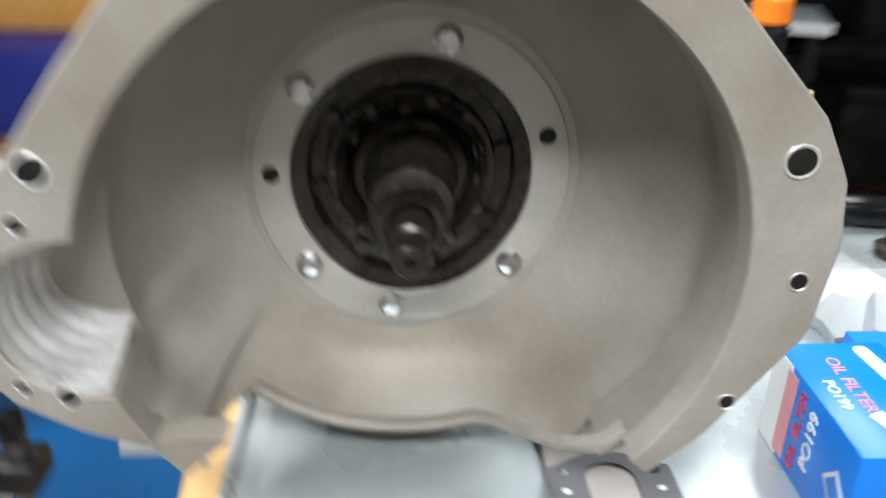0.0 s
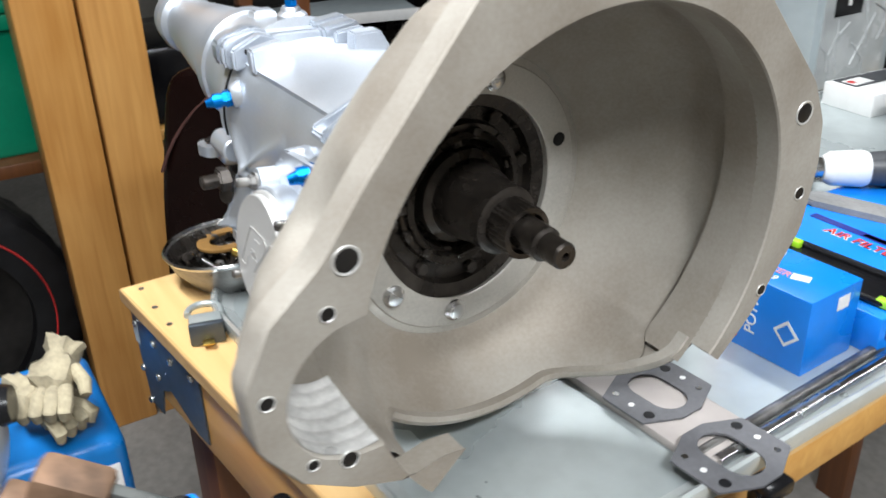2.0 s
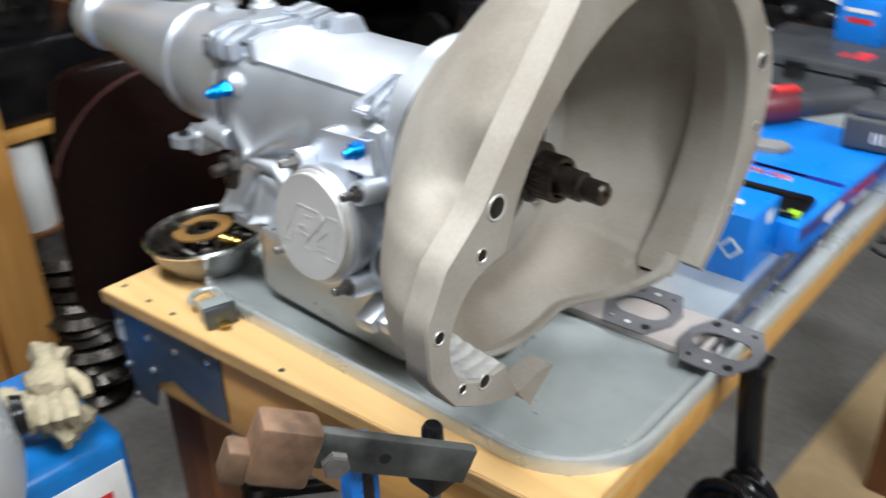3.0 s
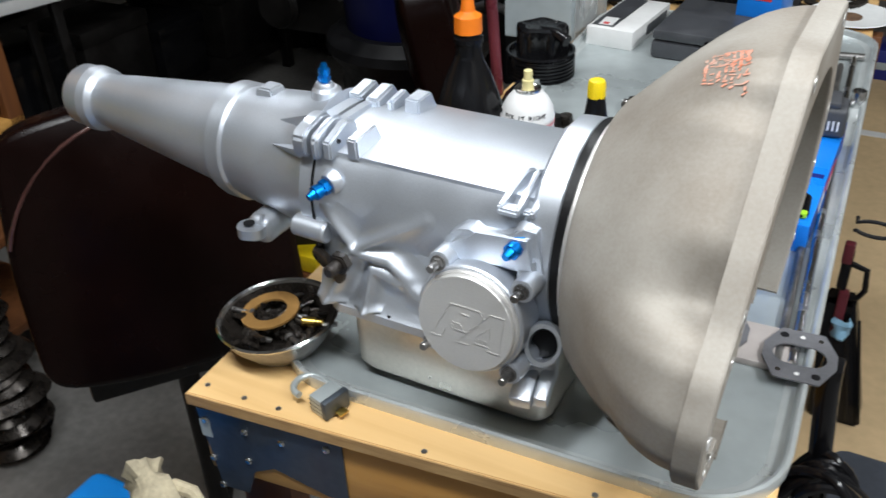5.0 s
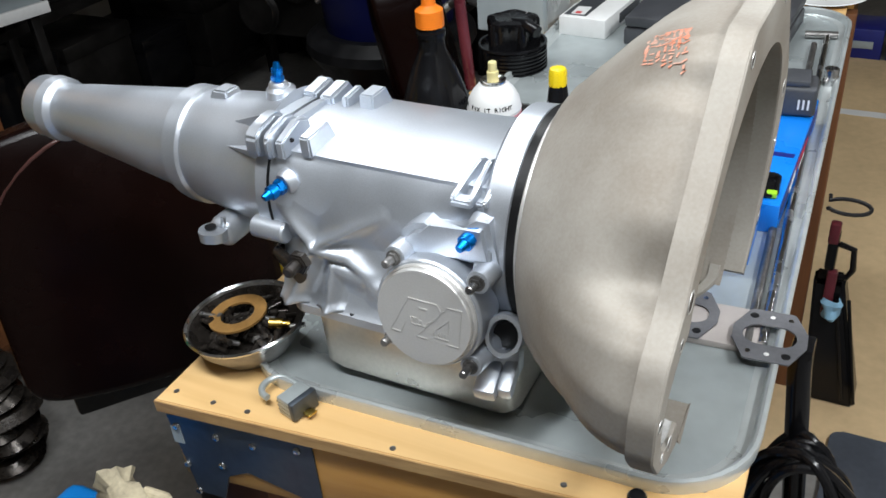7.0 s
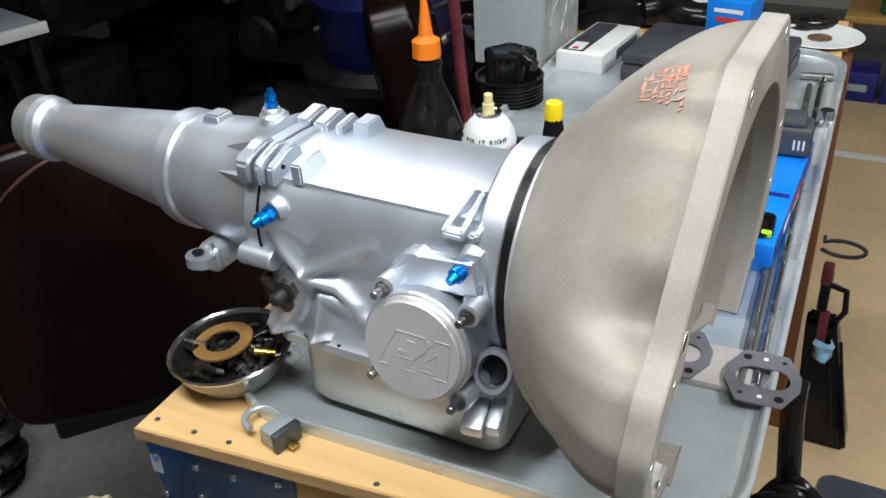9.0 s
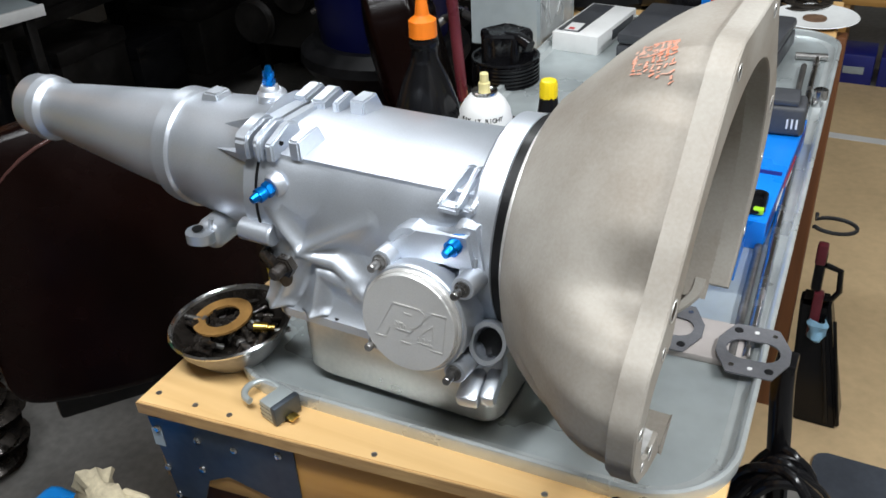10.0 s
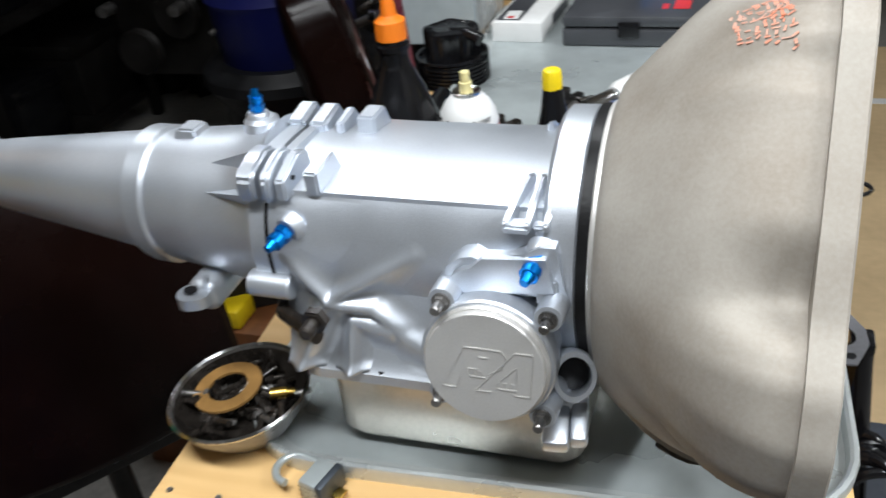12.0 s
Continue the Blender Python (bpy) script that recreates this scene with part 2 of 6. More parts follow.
# ---- workbench ----
bench = thing("workbench", pose(0, 0, 0), "plywood-topped timber workbench with a steel corner plate", "workbench")
TOP = 0.80
top = prism([(-0.531, -0.193), (0.101, -0.125), (0.014, 1.58), (-0.6, 1.58)], TOP - 0.018, TOP, 0.0012)
part("bench_top", top, PLY, bench)
edge = prism([(-0.5315, -0.1936), (0.1012, -0.1256), (0.1012, -0.1266), (-0.5315, -0.1946)], TOP - 0.0165, TOP - 0.0015)
part("plywood_edge", edge, PLY_EDGE, bench, "layered plywood edge")
front = Matrix.Translation((-0.531, -0.193, 0)) @ Matrix.Rotation(math.atan2(0.068, 0.636), 4, "Z")
part("front_rail", block(0.006, 0.624, 0.008, 0.046, TOP - 0.125, TOP - 0.018, 0.002), PINE, bench, at=front)
part("side_rail", block(-0.045, -0.006, 0.05, 1.66, TOP - 0.066, TOP - 0.018, 0.002), PINE, bench, at=pose(0.101, -0.125, 0, 0, 0, 2.95))
part("left_rail", block(0.006, 0.044, 0.053, 1.63, TOP - 0.108, TOP - 0.018, 0.002), PINE, bench, at=pose(-0.531, -0.193, 0, 0, 0, 2.3))
for x, y in ((0.01, 0.046), (0.545, 0.046)):
    part("leg", block(x, x + 0.075, y, y + 0.04, LOW, TOP - 0.02, 0.003), STAINED, bench, "red-brown stained timber leg", at=front)
for x in (-0.575, -0.03):
    part("leg", block(x, x + 0.075, 1.38, 1.42, LOW, TOP - 0.02, 0.003), STAINED, bench)
plate = prism([(0.004, -0.045), (0.196, -0.028), (0.196, -0.13), (0.17, -0.132), (0.1, -0.112), (0.07, -0.128), (0.055, -0.17), (0.018, -0.17)], 0, 0.002)
corner_plate = part("corner_plate", plate, BRACKET, bench, "blue-grey zinc corner plate", at=front @ Matrix.Translation((0, 0.0075, TOP + 0.018)) @ OUT)

# ---- steel tray ----
ASKEW = pose(0.1, -0.09, 0, 0, 0, 2.5) @ pose(-0.1, 0.09, 0)
tray = thing("metal_tray", ASKEW, "shallow galvanised steel tray with a rolled rim", "tray")
TX0, TX1, TY0, TY1 = -0.475, 0.100, -0.098, 1.30
part("tray_floor", prism(rounded(TX0 + 0.004, TX1 - 0.004, TY0 + 0.004, TY1 - 0.004, 0.086), TOP, TOP + 0.003), ZINC, tray)
wall_line = rounded(TX0, TX1, TY0, TY1, 0.09)
rim = bmesh.new()
rows = []
for inset, z in ((0.018, 0.0032), (0.005, 0.0055), (0.002, 0.0155), (-0.001, 0.0175), (-0.005, 0.017), (-0.006, 0.014), (-0.0045, 0.0)):
    rows.append([rim.verts.new((x, y, TOP + z)) for x, y in rounded(TX0 + inset, TX1 - inset, TY0 + inset, TY1 - inset, 0.09 - inset)])
for a, b in zip(rows, rows[1:]):
    for k in range(len(a)):
        rim.faces.new((a[k], a[(k + 1) % len(a)], b[(k + 1) % len(a)], b[k]))
part("tray_rim", rim, material("bright_zinc_rim", (0.62, 0.66, 0.66), 0.34, 0.55, 0.08, 60, 14, 0.03), tray, "bright rolled rim")

# ---- automatic transmission ----
AXIS = pose(-0.12, 0.012, 1.004, 0, 1.5, 0)
gearbox = thing("automatic_transmission", AXIS, "silver-painted automatic transmission with bare cast bell housing", "transmission")


def ease(x, a, b):
    x = min(1, max(0, (x - a) / (b - a)))
    return x * x * (3 - 2 * x)


def case_bulge(a, t):
    s, c = math.sin(t), math.cos(t)
    if s > 0.588:  # a low crown between two long ridges
        q = 3.6 * c * c
        return ((-s + math.sqrt(s * s + q * 0.141)) / q if q > 0.01 else 0.0705 / s) - 0.0945
    up = 0.0
    return up - (0.004 if s < -0.4 else 0)


case = lathe([(-0.283, 0.06), (-0.283, 0.097), (-0.262, 0.097), (-0.256, 0.094), (-0.2, 0.0935), (-0.1, 0.0945), (-0.062, 0.096), (-0.052, 0.099), (-0.049, 0.06)], 180, "x", case_bulge)
part("main_case", case, SILVER, gearbox)
part("front_ring", lathe([(-0.052, 0.09), (-0.052, 0.102), (-0.048, 0.107), (-0.026, 0.108), (-0.023, 0.105), (-0.023, 0.08)], 96), SILVER, gearbox)
part("black_gasket_ring", lathe([(-0.024, 0.08), (-0.024, 0.109), (-0.0155, 0.1095), (-0.0155, 0.08)], 96), BLACK, gearbox, "black gasket ring")
part("pilot_ring", lathe([(-0.0157, 0.08), (-0.0157, 0.1105), (-0.0145, 0.1115), (-0.0115, 0.1115), (-0.0115, 0.08)], 96), MACHINED, gearbox, "machined bell edge")

# lower skirt of the case, flaring to the pan
sk = bmesh.new()
levels = ((-0.02, -0.262, -0.045, 0.088), (-0.055, -0.258, -0.04, 0.095), (-0.08, -0.262, -0.03, 0.106), (-0.088, -0.268, -0.026, 0.117), (-0.098, -0.268, -0.026, 0.117))
rows = [[sk.verts.new((x, y, w)) for x, y in rounded(a, b, -h, h, 0.022)] for w, a, b, h in levels]
for a, b in zip(rows, rows[1:]):
    for k in range(len(a)):
        sk.faces.new((a[k], a[(k + 1) % len(a)], b[(k + 1) % len(a)], b[k]))
sk.faces.new(rows[-1])
sk.faces.new(rows[0])
part("case_skirt", sk, SILVER, gearbox)
pan = bmesh.new()
rows = [[pan.verts.new((x, y, w)) for x, y in rounded(-0.25 + i, -0.018 - i, -0.101 + i, 0.101 - i, 0.02)] for w, i in ((-0.098, 0), (-0.185, 0.002), (-0.196, 0.008), (-0.1985, 0.02))]
for a, b in zip(rows, rows[1:]):
    for k in range(len(a)):
        pan.faces.new((a[k], a[(k + 1) % len(a)], b[(k + 1) % len(a)], b[k]))
pan.faces.new(rows[-1])
part("oil_pan", pan, SHEET, gearbox, "bare aluminium oil pan")

# tail housing
tail = lathe([(-0.283, 0.05), (-0.283, 0.096), (-0.300, 0.096), (-0.303, 0.088), (-0.312, 0.081), (-0.345, 0.0745), (-0.42, 0.0665), (-0.423, 0.07), (-0.44, 0.07), (-0.444, 0.0635), (-0.52, 0.0535), (-0.60, 0.0425), (-0.628, 0.0375), (-0.634, 0.0375), (-0.64, 0.0445), (-0.652, 0.046), (-0.656, 0.0435), (-0.672, 0.0435), (-0.676, 0.041), (-0.676, 0.026), (-0.63, 0.026), (-0.63, 0)], 180, "x", lambda a, q: case_bulge(a, q) if a > -0.302 else 0)
part("tail_housing", tail, SILVER, gearbox)
part("joint_gasket", lathe([(-0.2846, 0.05), (-0.2844, 0.0984), (-0.2819, 0.0984), (-0.2817, 0.05)], 180, "x", case_bulge), BLACK, gearbox, "black paper gasket line")

# lugs, fins and bosses
def lug(u, w_angle, length, width, height, r0=0.09, name="lug", lean=0.0, skew=0.0):
    """A cast block standing out of the case at an angle round the axis."""
    bm = bmesh.new()
    lo = [(-length / 2, -width / 2), (length / 2, -width / 2), (length / 2, width / 2), (-length / 2, width / 2)]
    v0 = [bm.verts.new((x * 1.15, y * 1.25, r0 - 0.012)) for x, y in lo]
    v1 = [bm.verts.new((x * (1 - lean) + skew, y, r0 + height)) for x, y in lo]
    bm.faces.new(v0), bm.faces.new(v1)
    for k in range(4):
        bm.faces.new((v0[k], v0[(k + 1) % 4], v1[(k + 1) % 4], v1[k]))
    bmesh.ops.bevel(bm, geom=bm.edges[:], offset=0.0022, segments=2, affect="EDGES")
    return part(name, bm, SILVER, gearbox, at=Matrix.Translation((u, 0, 0)) @ Matrix.Rotation(radians(90 - w_angle), 4, "X"))


# angles: 90 is the top, 180 the servo side
def wedge(name, u, a0, a1, r0, r1, w0, w1, du=0.0, sink=0.07, soft=0.0018):
    """A cast rib that stands proud at the angle a0 and runs out into the case at a1."""
    bm = bmesh.new()
    def at(x, a, r):
        return bm.verts.new((x, r * math.cos(radians(a)), r * math.sin(radians(a))))
    ends = [[at(u - w0 / 2, a0, r0), at(u + w0 / 2, a0, r0), at(u + w0 * 0.65, a0 + (3 if a0 > a1 else -3), sink), at(u - w0 * 0.65, a0 + (3 if a0 > a1 else -3), sink)],
            [at(u + du - w1 / 2, a1, r1), at(u + du + w1 / 2, a1, r1), at(u + du + w1 * 0.65, a1, sink), at(u + du - w1 * 0.65, a1, sink)]]
    for e in ends:
        bm.faces.new(e)
    for k in range(4):
        bm.faces.new((ends[0][k], ends[0][(k + 1) % 4], ends[1][(k + 1) % 4], ends[1][k]))
    bmesh.ops.bevel(bm, geom=bm.edges[:], offset=soft, segments=2, affect="EDGES")
    return part(name, bm, SILVER, gearbox, shade=50)


def side_block(name, points, u0, u1, far=False, shear=0.0, soft=0.002):
    """A cast block with an outline across the axis, between two places along it."""
    bm = prism([(-v if far else v, w) for v, w in points], u0, u1)
    bmesh.ops.bevel(bm, geom=bm.edges[:], offset=soft, segments=2, affect="EDGES")
    m = Matrix(((0, 0, 1, 0), (1, 0, 0, 0), (0, 1, 0, 0), (0, 0, 0, 1)))
    bmesh.ops.transform(bm, matrix=m, verts=bm.verts)
    for p in bm.verts:
        p.co.x += shear * (abs(p.co.y) - 0.096) * -1
    return part(name, bm, SILVER, gearbox, shade=40)


EAR = [(-0.091, 0.053), (-0.0945, 0.058), (-0.0945, 0.076), (-0.088, 0.083), (-0.06, 0.09), (-0.045, 0.086), (-0.04, 0.06)]
side_block("tail_lug", EAR, -0.303, -0.2855, soft=0.003)
side_block("joint_lug", EAR, -0.281, -0.272, soft=0.003)
side_block("joint_rib", [(-0.088, 0.054), (-0.088, 0.074), (-0.06, 0.088), (-0.045, 0.084), (-0.04, 0.06)], -0.272, -0.262, shear=0.12)
# the hole's shade is a black disc on the rib
part("lug_hole", lathe([(0, 0), (0, 0.0034), (0.001, 0.0034), (0.001, 0)], 14, "z"), BLACK, gearbox, "black disc for the shade in a bolt hole", at=pose(-0.2602, -0.074, 0.072, 0, 80, 0))
side_block("case_lug", [(-0.079, 0.056), (-0.08, 0.079), (-0.048, 0.086), (-0.036, 0.06)], -0.251, -0.238, shear=0.15)
for u0, sh in ((-0.0815, 0.3), (-0.064, 0.1), (-0.05, 0.1)):
    side_block("web_fin", [(-0.098, 0.05), (-0.097, 0.057), (-0.06, 0.08), (-0.048, 0.076), (-0.05, 0.06), (-0.08, 0.05)], u0, u0 + 0.005, shear=sh, soft=0.0015)
side_block("fin_lip", [(-0.099, 0.047), (-0.099, 0.054), (-0.086, 0.056), (-0.084, 0.046)], -0.0815, -0.059)
side_block("fin_lip", [(-0.094, 0.048), (-0.094, 0.053), (-0.084, 0.054), (-0.082, 0.046)], -0.059, -0.045)
for u0, u1 in ((-0.3, -0.2855), (-0.281, -0.272)):
    side_block("joint_arch", [(-0.075, 0.058), (-0.062, 0.082), (-0.03, 0.0795), (0.0, 0.0785), (0.03, 0.078), (0.06, 0.058)], u0, u1, soft=0.0025)
# their like on the far side of the crown
side_block("tail_lug", [(-0.02, 0.06), (-0.012, 0.083), (-0.05, 0.088), (-0.08, 0.05)], -0.303, -0.2855, True, soft=0.003)
side_block("joint_lug", [(-0.014, 0.06), (-0.012, 0.082), (-0.05, 0.087), (-0.08, 0.05)], -0.281, -0.264, True, soft=0.003)
side_block("joint_rib", [(-0.02, 0.06), (-0.02, 0.08), (-0.05, 0.083), (-0.08, 0.05)], -0.258, -0.25, True)
side_block("case_lug", [(-0.024, 0.06), (-0.026, 0.084), (-0.055, 0.084), (-0.075, 0.05)], -0.24, -0.222, True)
for u0 in (-0.075, -0.058):
    side_block("web_fin", [(-0.05, 0.05), (-0.055, 0.074), (-0.08, 0.064), (-0.09, 0.04)], u0, u0 + 0.006, True)
for q in (147, 124):
    bm = bmesh.new()
    tip = bm.verts.new((-0.366, 0.066, 0))
    foot_ = [bm.verts.new(p) for p in ((-0.3, 0.104, 0), (-0.3, 0.062, 0.019), (-0.3, 0.062, -0.019))]
    bm.faces.new(foot_)
    for i in range(3):
        bm.faces.new((tip, foot_[i], foot_[(i + 1) % 3]))
    part("tail_gusset", bm, SILVER, gearbox, at=Matrix.Rotation(radians(q), 4, "X"), shade=25)
lug(-0.392, 92, 0.03, 0.024, 0.008, 0.069, lean=0.35, name="tail_boss")
part("ring_pip", lathe([(0, 0.007), (0.004, 0.0065), (0.006, 0.004), (0.006, 0)], 18, "z"), SILVER, gearbox, at=Matrix.Translation((-0.05, -0.088, 0.045)) @ OUT)
wedge("boss_block", -0.047, 166, 156, 0.113, 0.108, 0.018, 0.018)
wedge("boss_block", -0.044, 183, 172, 0.118, 0.113, 0.016, 0.016)
wedge("fitting_rib", -0.074, 183, 166, 0.118, 0.096, 0.006, 0.004, 0.006)


def skirt_at(w):
    """How far the plain side of the case stands out at the height w."""
    q = 0.0945**2 - w * w
    r = math.sqrt(q) if q > 0 else 0
    for (w0, r0), (w1, r1) in (((-0.02, 0.088), (-0.055, 0.095)), ((-0.055, 0.095), (-0.08, 0.106)), ((-0.08, 0.106), (-0.088, 0.117))):
        if w1 <= w <= w0:
            r = max(r, r0 + (r1 - r0) * (w - w0) / (w1 - w0))
    return r


# strengthening web: low cast ridges that run together under the shaft nut
RIDGES = (((-0.273, 0.004), (-0.234, -0.036), 0.004, 0.019, 0.008), ((-0.234, -0.036), (-0.156, 0.014), 0.019, 0.003, 0.007),
          ((-0.234, -0.036), (-0.196, -0.038), 0.019, 0.015, 0.009), ((-0.196, -0.038), (-0.166, -0.06), 0.015, 0.013, 0.0085), ((-0.166, -0.06), (-0.15, -0.066), 0.013, 0.012, 0.009),
          ((-0.238, -0.04), (-0.262, -0.086), 0.019, 0.014, 0.008), ((-0.214, -0.052), (-0.216, -0.086), 0.014, 0.014, 0.007), ((-0.214, -0.052), (-0.18, -0.056), 0.013, 0.014, 0.008))


def ridge_height(u, w):
    best = -0.003
    for (a, b), (c, d), h0, h1, width in RIDGES:
        k = max(0, min(1, ((u - a) * (c - a) + (w - b) * (d - b)) / ((c - a) ** 2 + (d - b) ** 2)))
        q = math.hypot(u - a - k * (c - a), w - b - k * (d - b)) / width
        best = max(best, (h0 + (h1 - h0) * k) / (1 + q * q * (1 + 0.25 * q * q)) - 0.001)
    return best


web = bmesh.new()
cols, rows_n = 84, 64
grid = []
for j in range(rows_n + 1):
    w = 0.028 - 0.1165 * j / rows_n
    line = []
    for i in range(cols + 1):
        u = -0.277 + 0.15 * i / cols
        line.append(web.verts.new((u, -(skirt_at(w) + ridge_height(u, w)), w)))
    grid.append(line)
for a, b in zip(grid, grid[1:]):
    for i in range(cols):
        web.faces.new((a[i], a[i + 1], b[i + 1], b[i]))
part("cast_web", web, SILVER, gearbox, shade=180)
# a black disc stands in for the shaded hole
part("pan_bolt_hole", turned(lathe([(0, 0), (0, 0.003), (0.002, 0.003), (0.002, 0)], 16, "z"), pose(-0.19, -0.113, -0.0875)), BLACK, gearbox, "black disc for the shade in an empty bolt hole")

# servo cover
SERVO = Matrix.Translation((-0.078, -0.117, -0.038)) @ Matrix.Rotation(radians(-8), 4, "X") @ OUT
servo = part("servo_housing", lathe([(-0.045, 0.048), (0.012, 0.053), (0.022, 0.056), (0.037, 0.056), (0.0385, 0.0545), (0.0385, 0)], 64, "z"), SILVER, gearbox, at=SERVO)
cover = part("servo_cover", lathe([(0.038, 0.0525), (0.041, 0.0525), (0.0425, 0.051), (0.0425, 0.05), (0.0475, 0.0498), (0.0485, 0.049), (0.0485, 0)], 72, "z"), MACHINED, servo, "machined round aluminium cover with engraved emblem")
for u, w in ((-0.037, 0.05), (0.049, 0.045), (-0.040, -0.036), (0.045, -0.046)):
    part("cover_ear", lathe([(-0.02, 0), (-0.02, 0.0135), (0.034, 0.0115), (0.036, 0.011), (0.036, 0)], 24, "z"), SILVER, servo, at=pose(u, w, 0))
    b = hexbolt(0.0062, 0.007)
    add(b, lathe([(0, 0), (0, 0.0078), (0.0018, 0.0078), (0.0018, 0)], 20, "z"))
    add(b, lathe([(0.007, 0), (0.007, 0.0042), (0.017, 0.0042), (0.018, 0.0034), (0.018, 0)], 14, "z"))
    part("cover_bolt", b, DULL_STEEL, servo, "steel nut on a stud", at=pose(u, w, 0.0365))
sh_pts = [(-0.132, -0.01), (-0.124, 0.018), (-0.112, 0.028), (-0.102, 0.03), (-0.094, 0.026), (-0.074, 0.028), (-0.06, 0.036), (-0.05, 0.044), (-0.038, 0.044), (-0.03, 0.0)]
part("servo_shoulder", turned(prism(sh_pts, 0.08, 0.117, 0.007), OUT), SILVER, gearbox)


def bar(x0, y0, x1, y1, w=0.0011):
    d, n = Vector((x1 - x0, y1 - y0, 0)), Vector((-(y1 - y0), x1 - x0, 0)).normalized() * w / 2
    a, b = Vector((x0, y0, 0)), Vector((x1, y1, 0))
    return prism([tuple(v.xy) for v in (a - n, b - n, b + n, a + n)], 0, 0.0005)


emblem = bmesh.new()
for s in ((-0.0157, 0.0184, 0.0145, 0.0184), (0.0256, 0.0184, 0.04, 0.0184), (-0.0345, -0.0205, -0.0234, -0.0205), (-0.0067, -0.0208, 0.0056, -0.0208), (0.025, -0.021, 0.038, -0.021), (-0.004, 0.0105, 0.004, 0.0105), (-0.013, -0.001, -0.005, -0.001), (-0.012, -0.008, 0.002, -0.008), (0.012, -0.0165, 0.027, -0.0165)):
    add(emblem, bar(*s, 0.0011))
for s in ((-0.0157, 0.0184, -0.0345, -0.0205), (0.0145, 0.0184, 0.0185, 0.013), (0.0185, 0.013, 0.0145, 0.002), (0.0145, 0.002, 0.004, -0.004), (0.0256, 0.0184, -0.0067, -0.0208), (0.04, 0.0184, 0.038, -0.021), (-0.0234, -0.0205, -0.0185, -0.0085), (0.027, 0.005, 0.0135, -0.0085), (0.027, 0.005, 0.0275, -0.0085)):
    add(emblem, bar(*s, 0.0005))
for k in range(5):
    add(emblem, bar(-0.013 + 0.0028 * k, -0.0065, -0.013 + 0.0028 * k + 0.0012 * (k % 2), -0.0025, 0.0007))
    add(emblem, bar(0.0125 + 0.003 * k, -0.0145, 0.0125 + 0.003 * k + 0.0012 * (k % 2), -0.0105, 0.0007))
part("engraved_emblem", emblem, MACHINED, servo, "bright engraved lines", at=pose(0, 0, 0.0486), shade=0)

# blue hose fittings
def fitting(u, v, w, direction, k=0.8, n="hose_fitting"):
    z = Vector(direction).normalized()
    m = Matrix.Translation((u, v, w)) @ z.to_track_quat("Z", "Y").to_matrix().to_4x4() @ Matrix.Scale(k, 4)
    f = hexbolt(0.0098, 0.011)
    add(f, lathe([(0.011, 0.0075), (0.0135, 0.0075), (0.0135, 0.0088), (0.021, 0.0088), (0.021, 0.0066), (0.03, 0.0042), (0.03, 0)], 24, "z"))
    ob = part(n, f, BLUE_ANODISED, gearbox, "blue anodised hose fitting", at=m)
    part("fitting_seat", lathe([(-0.012, 0), (-0.012, 0.0165), (-0.003, 0.0145), (0, 0.0125), (0, 0)], 28, "z"), SILVER, gearbox, at=m)


fitting(-0.264, -0.094, 0.029, (-0.3, -1, -0.2), 0.88)
fitting(-0.051, -0.106, 0.03, (-0.25, -1, -0.2), 0.92)
fitting(-0.324, 0.006, 0.094, (0.02, 0.05, 1), 0.72)
part("vent_boss", lathe([(0.06, 0), (0.06, 0.02), (0.086, 0.016), (0.089, 0.012), (0.089, 0)], 24, "z"), SILVER, gearbox, at=pose(-0.322, 0.006, 0))

# mounting ear, shift shaft and linkage
ear = prism(rounded(-0.0165, 0.0165, -0.0145, 0.0145, 0.0135, 10), -0.008, 0.004, 0.001)
part("mount_ear", ear, SILVER, gearbox, at=pose(-0.378, -0.084, -0.06, 0, 0, 20))
# shade of the threaded hole, put on as a black disc
part("ear_hole", turned(lathe([(0, 0.0), (0, 0.0065), (0.001, 0.0065), (0.001, 0)], 20, "z"), pose(-0.38, -0.085, -0.0558)), BLACK, gearbox, "black disc for the shade in a threaded hole")
part("ear_web", block(-0.39, -0.36, -0.08, -0.015, -0.078, -0.052, 0.01, 3), SILVER, gearbox)
part("ear_stud", pipe([(-0.37, -0.076, -0.058), (-0.366, -0.076, -0.044)], 0.003, 8), SILVER, gearbox)
part("shaft_boss", turned(lathe([(-0.021, 0), (-0.021, 0.011), (-0.0195, 0.0125), (0.019, 0.0125), (0.021, 0.011), (0.021, 0)], 28), pose(-0.287, -0.096, -0.027, 0, 0, 0)), SILVER, gearbox)
lev = bmesh.new()
add(lev, pipe([(-0.3, -0.05, -0.062), (-0.28, -0.1, -0.052), (-0.24, -0.122, -0.056)], 0.007, 12))
part("shift_lever", lev, OILY_BLACK, gearbox, "oily black shift lever")
nut = hexbolt(0.0125, 0.012)
add(nut, lathe([(0.012, 0), (0.012, 0.0068), (0.026, 0.0068), (0.028, 0.005), (0.028, 0)], 20, "z"))
part("lever_nut", nut, OILY_BLACK, gearbox, "dull steel nut", at=Matrix.Translation((-0.238, -0.118, -0.04)) @ OUT)
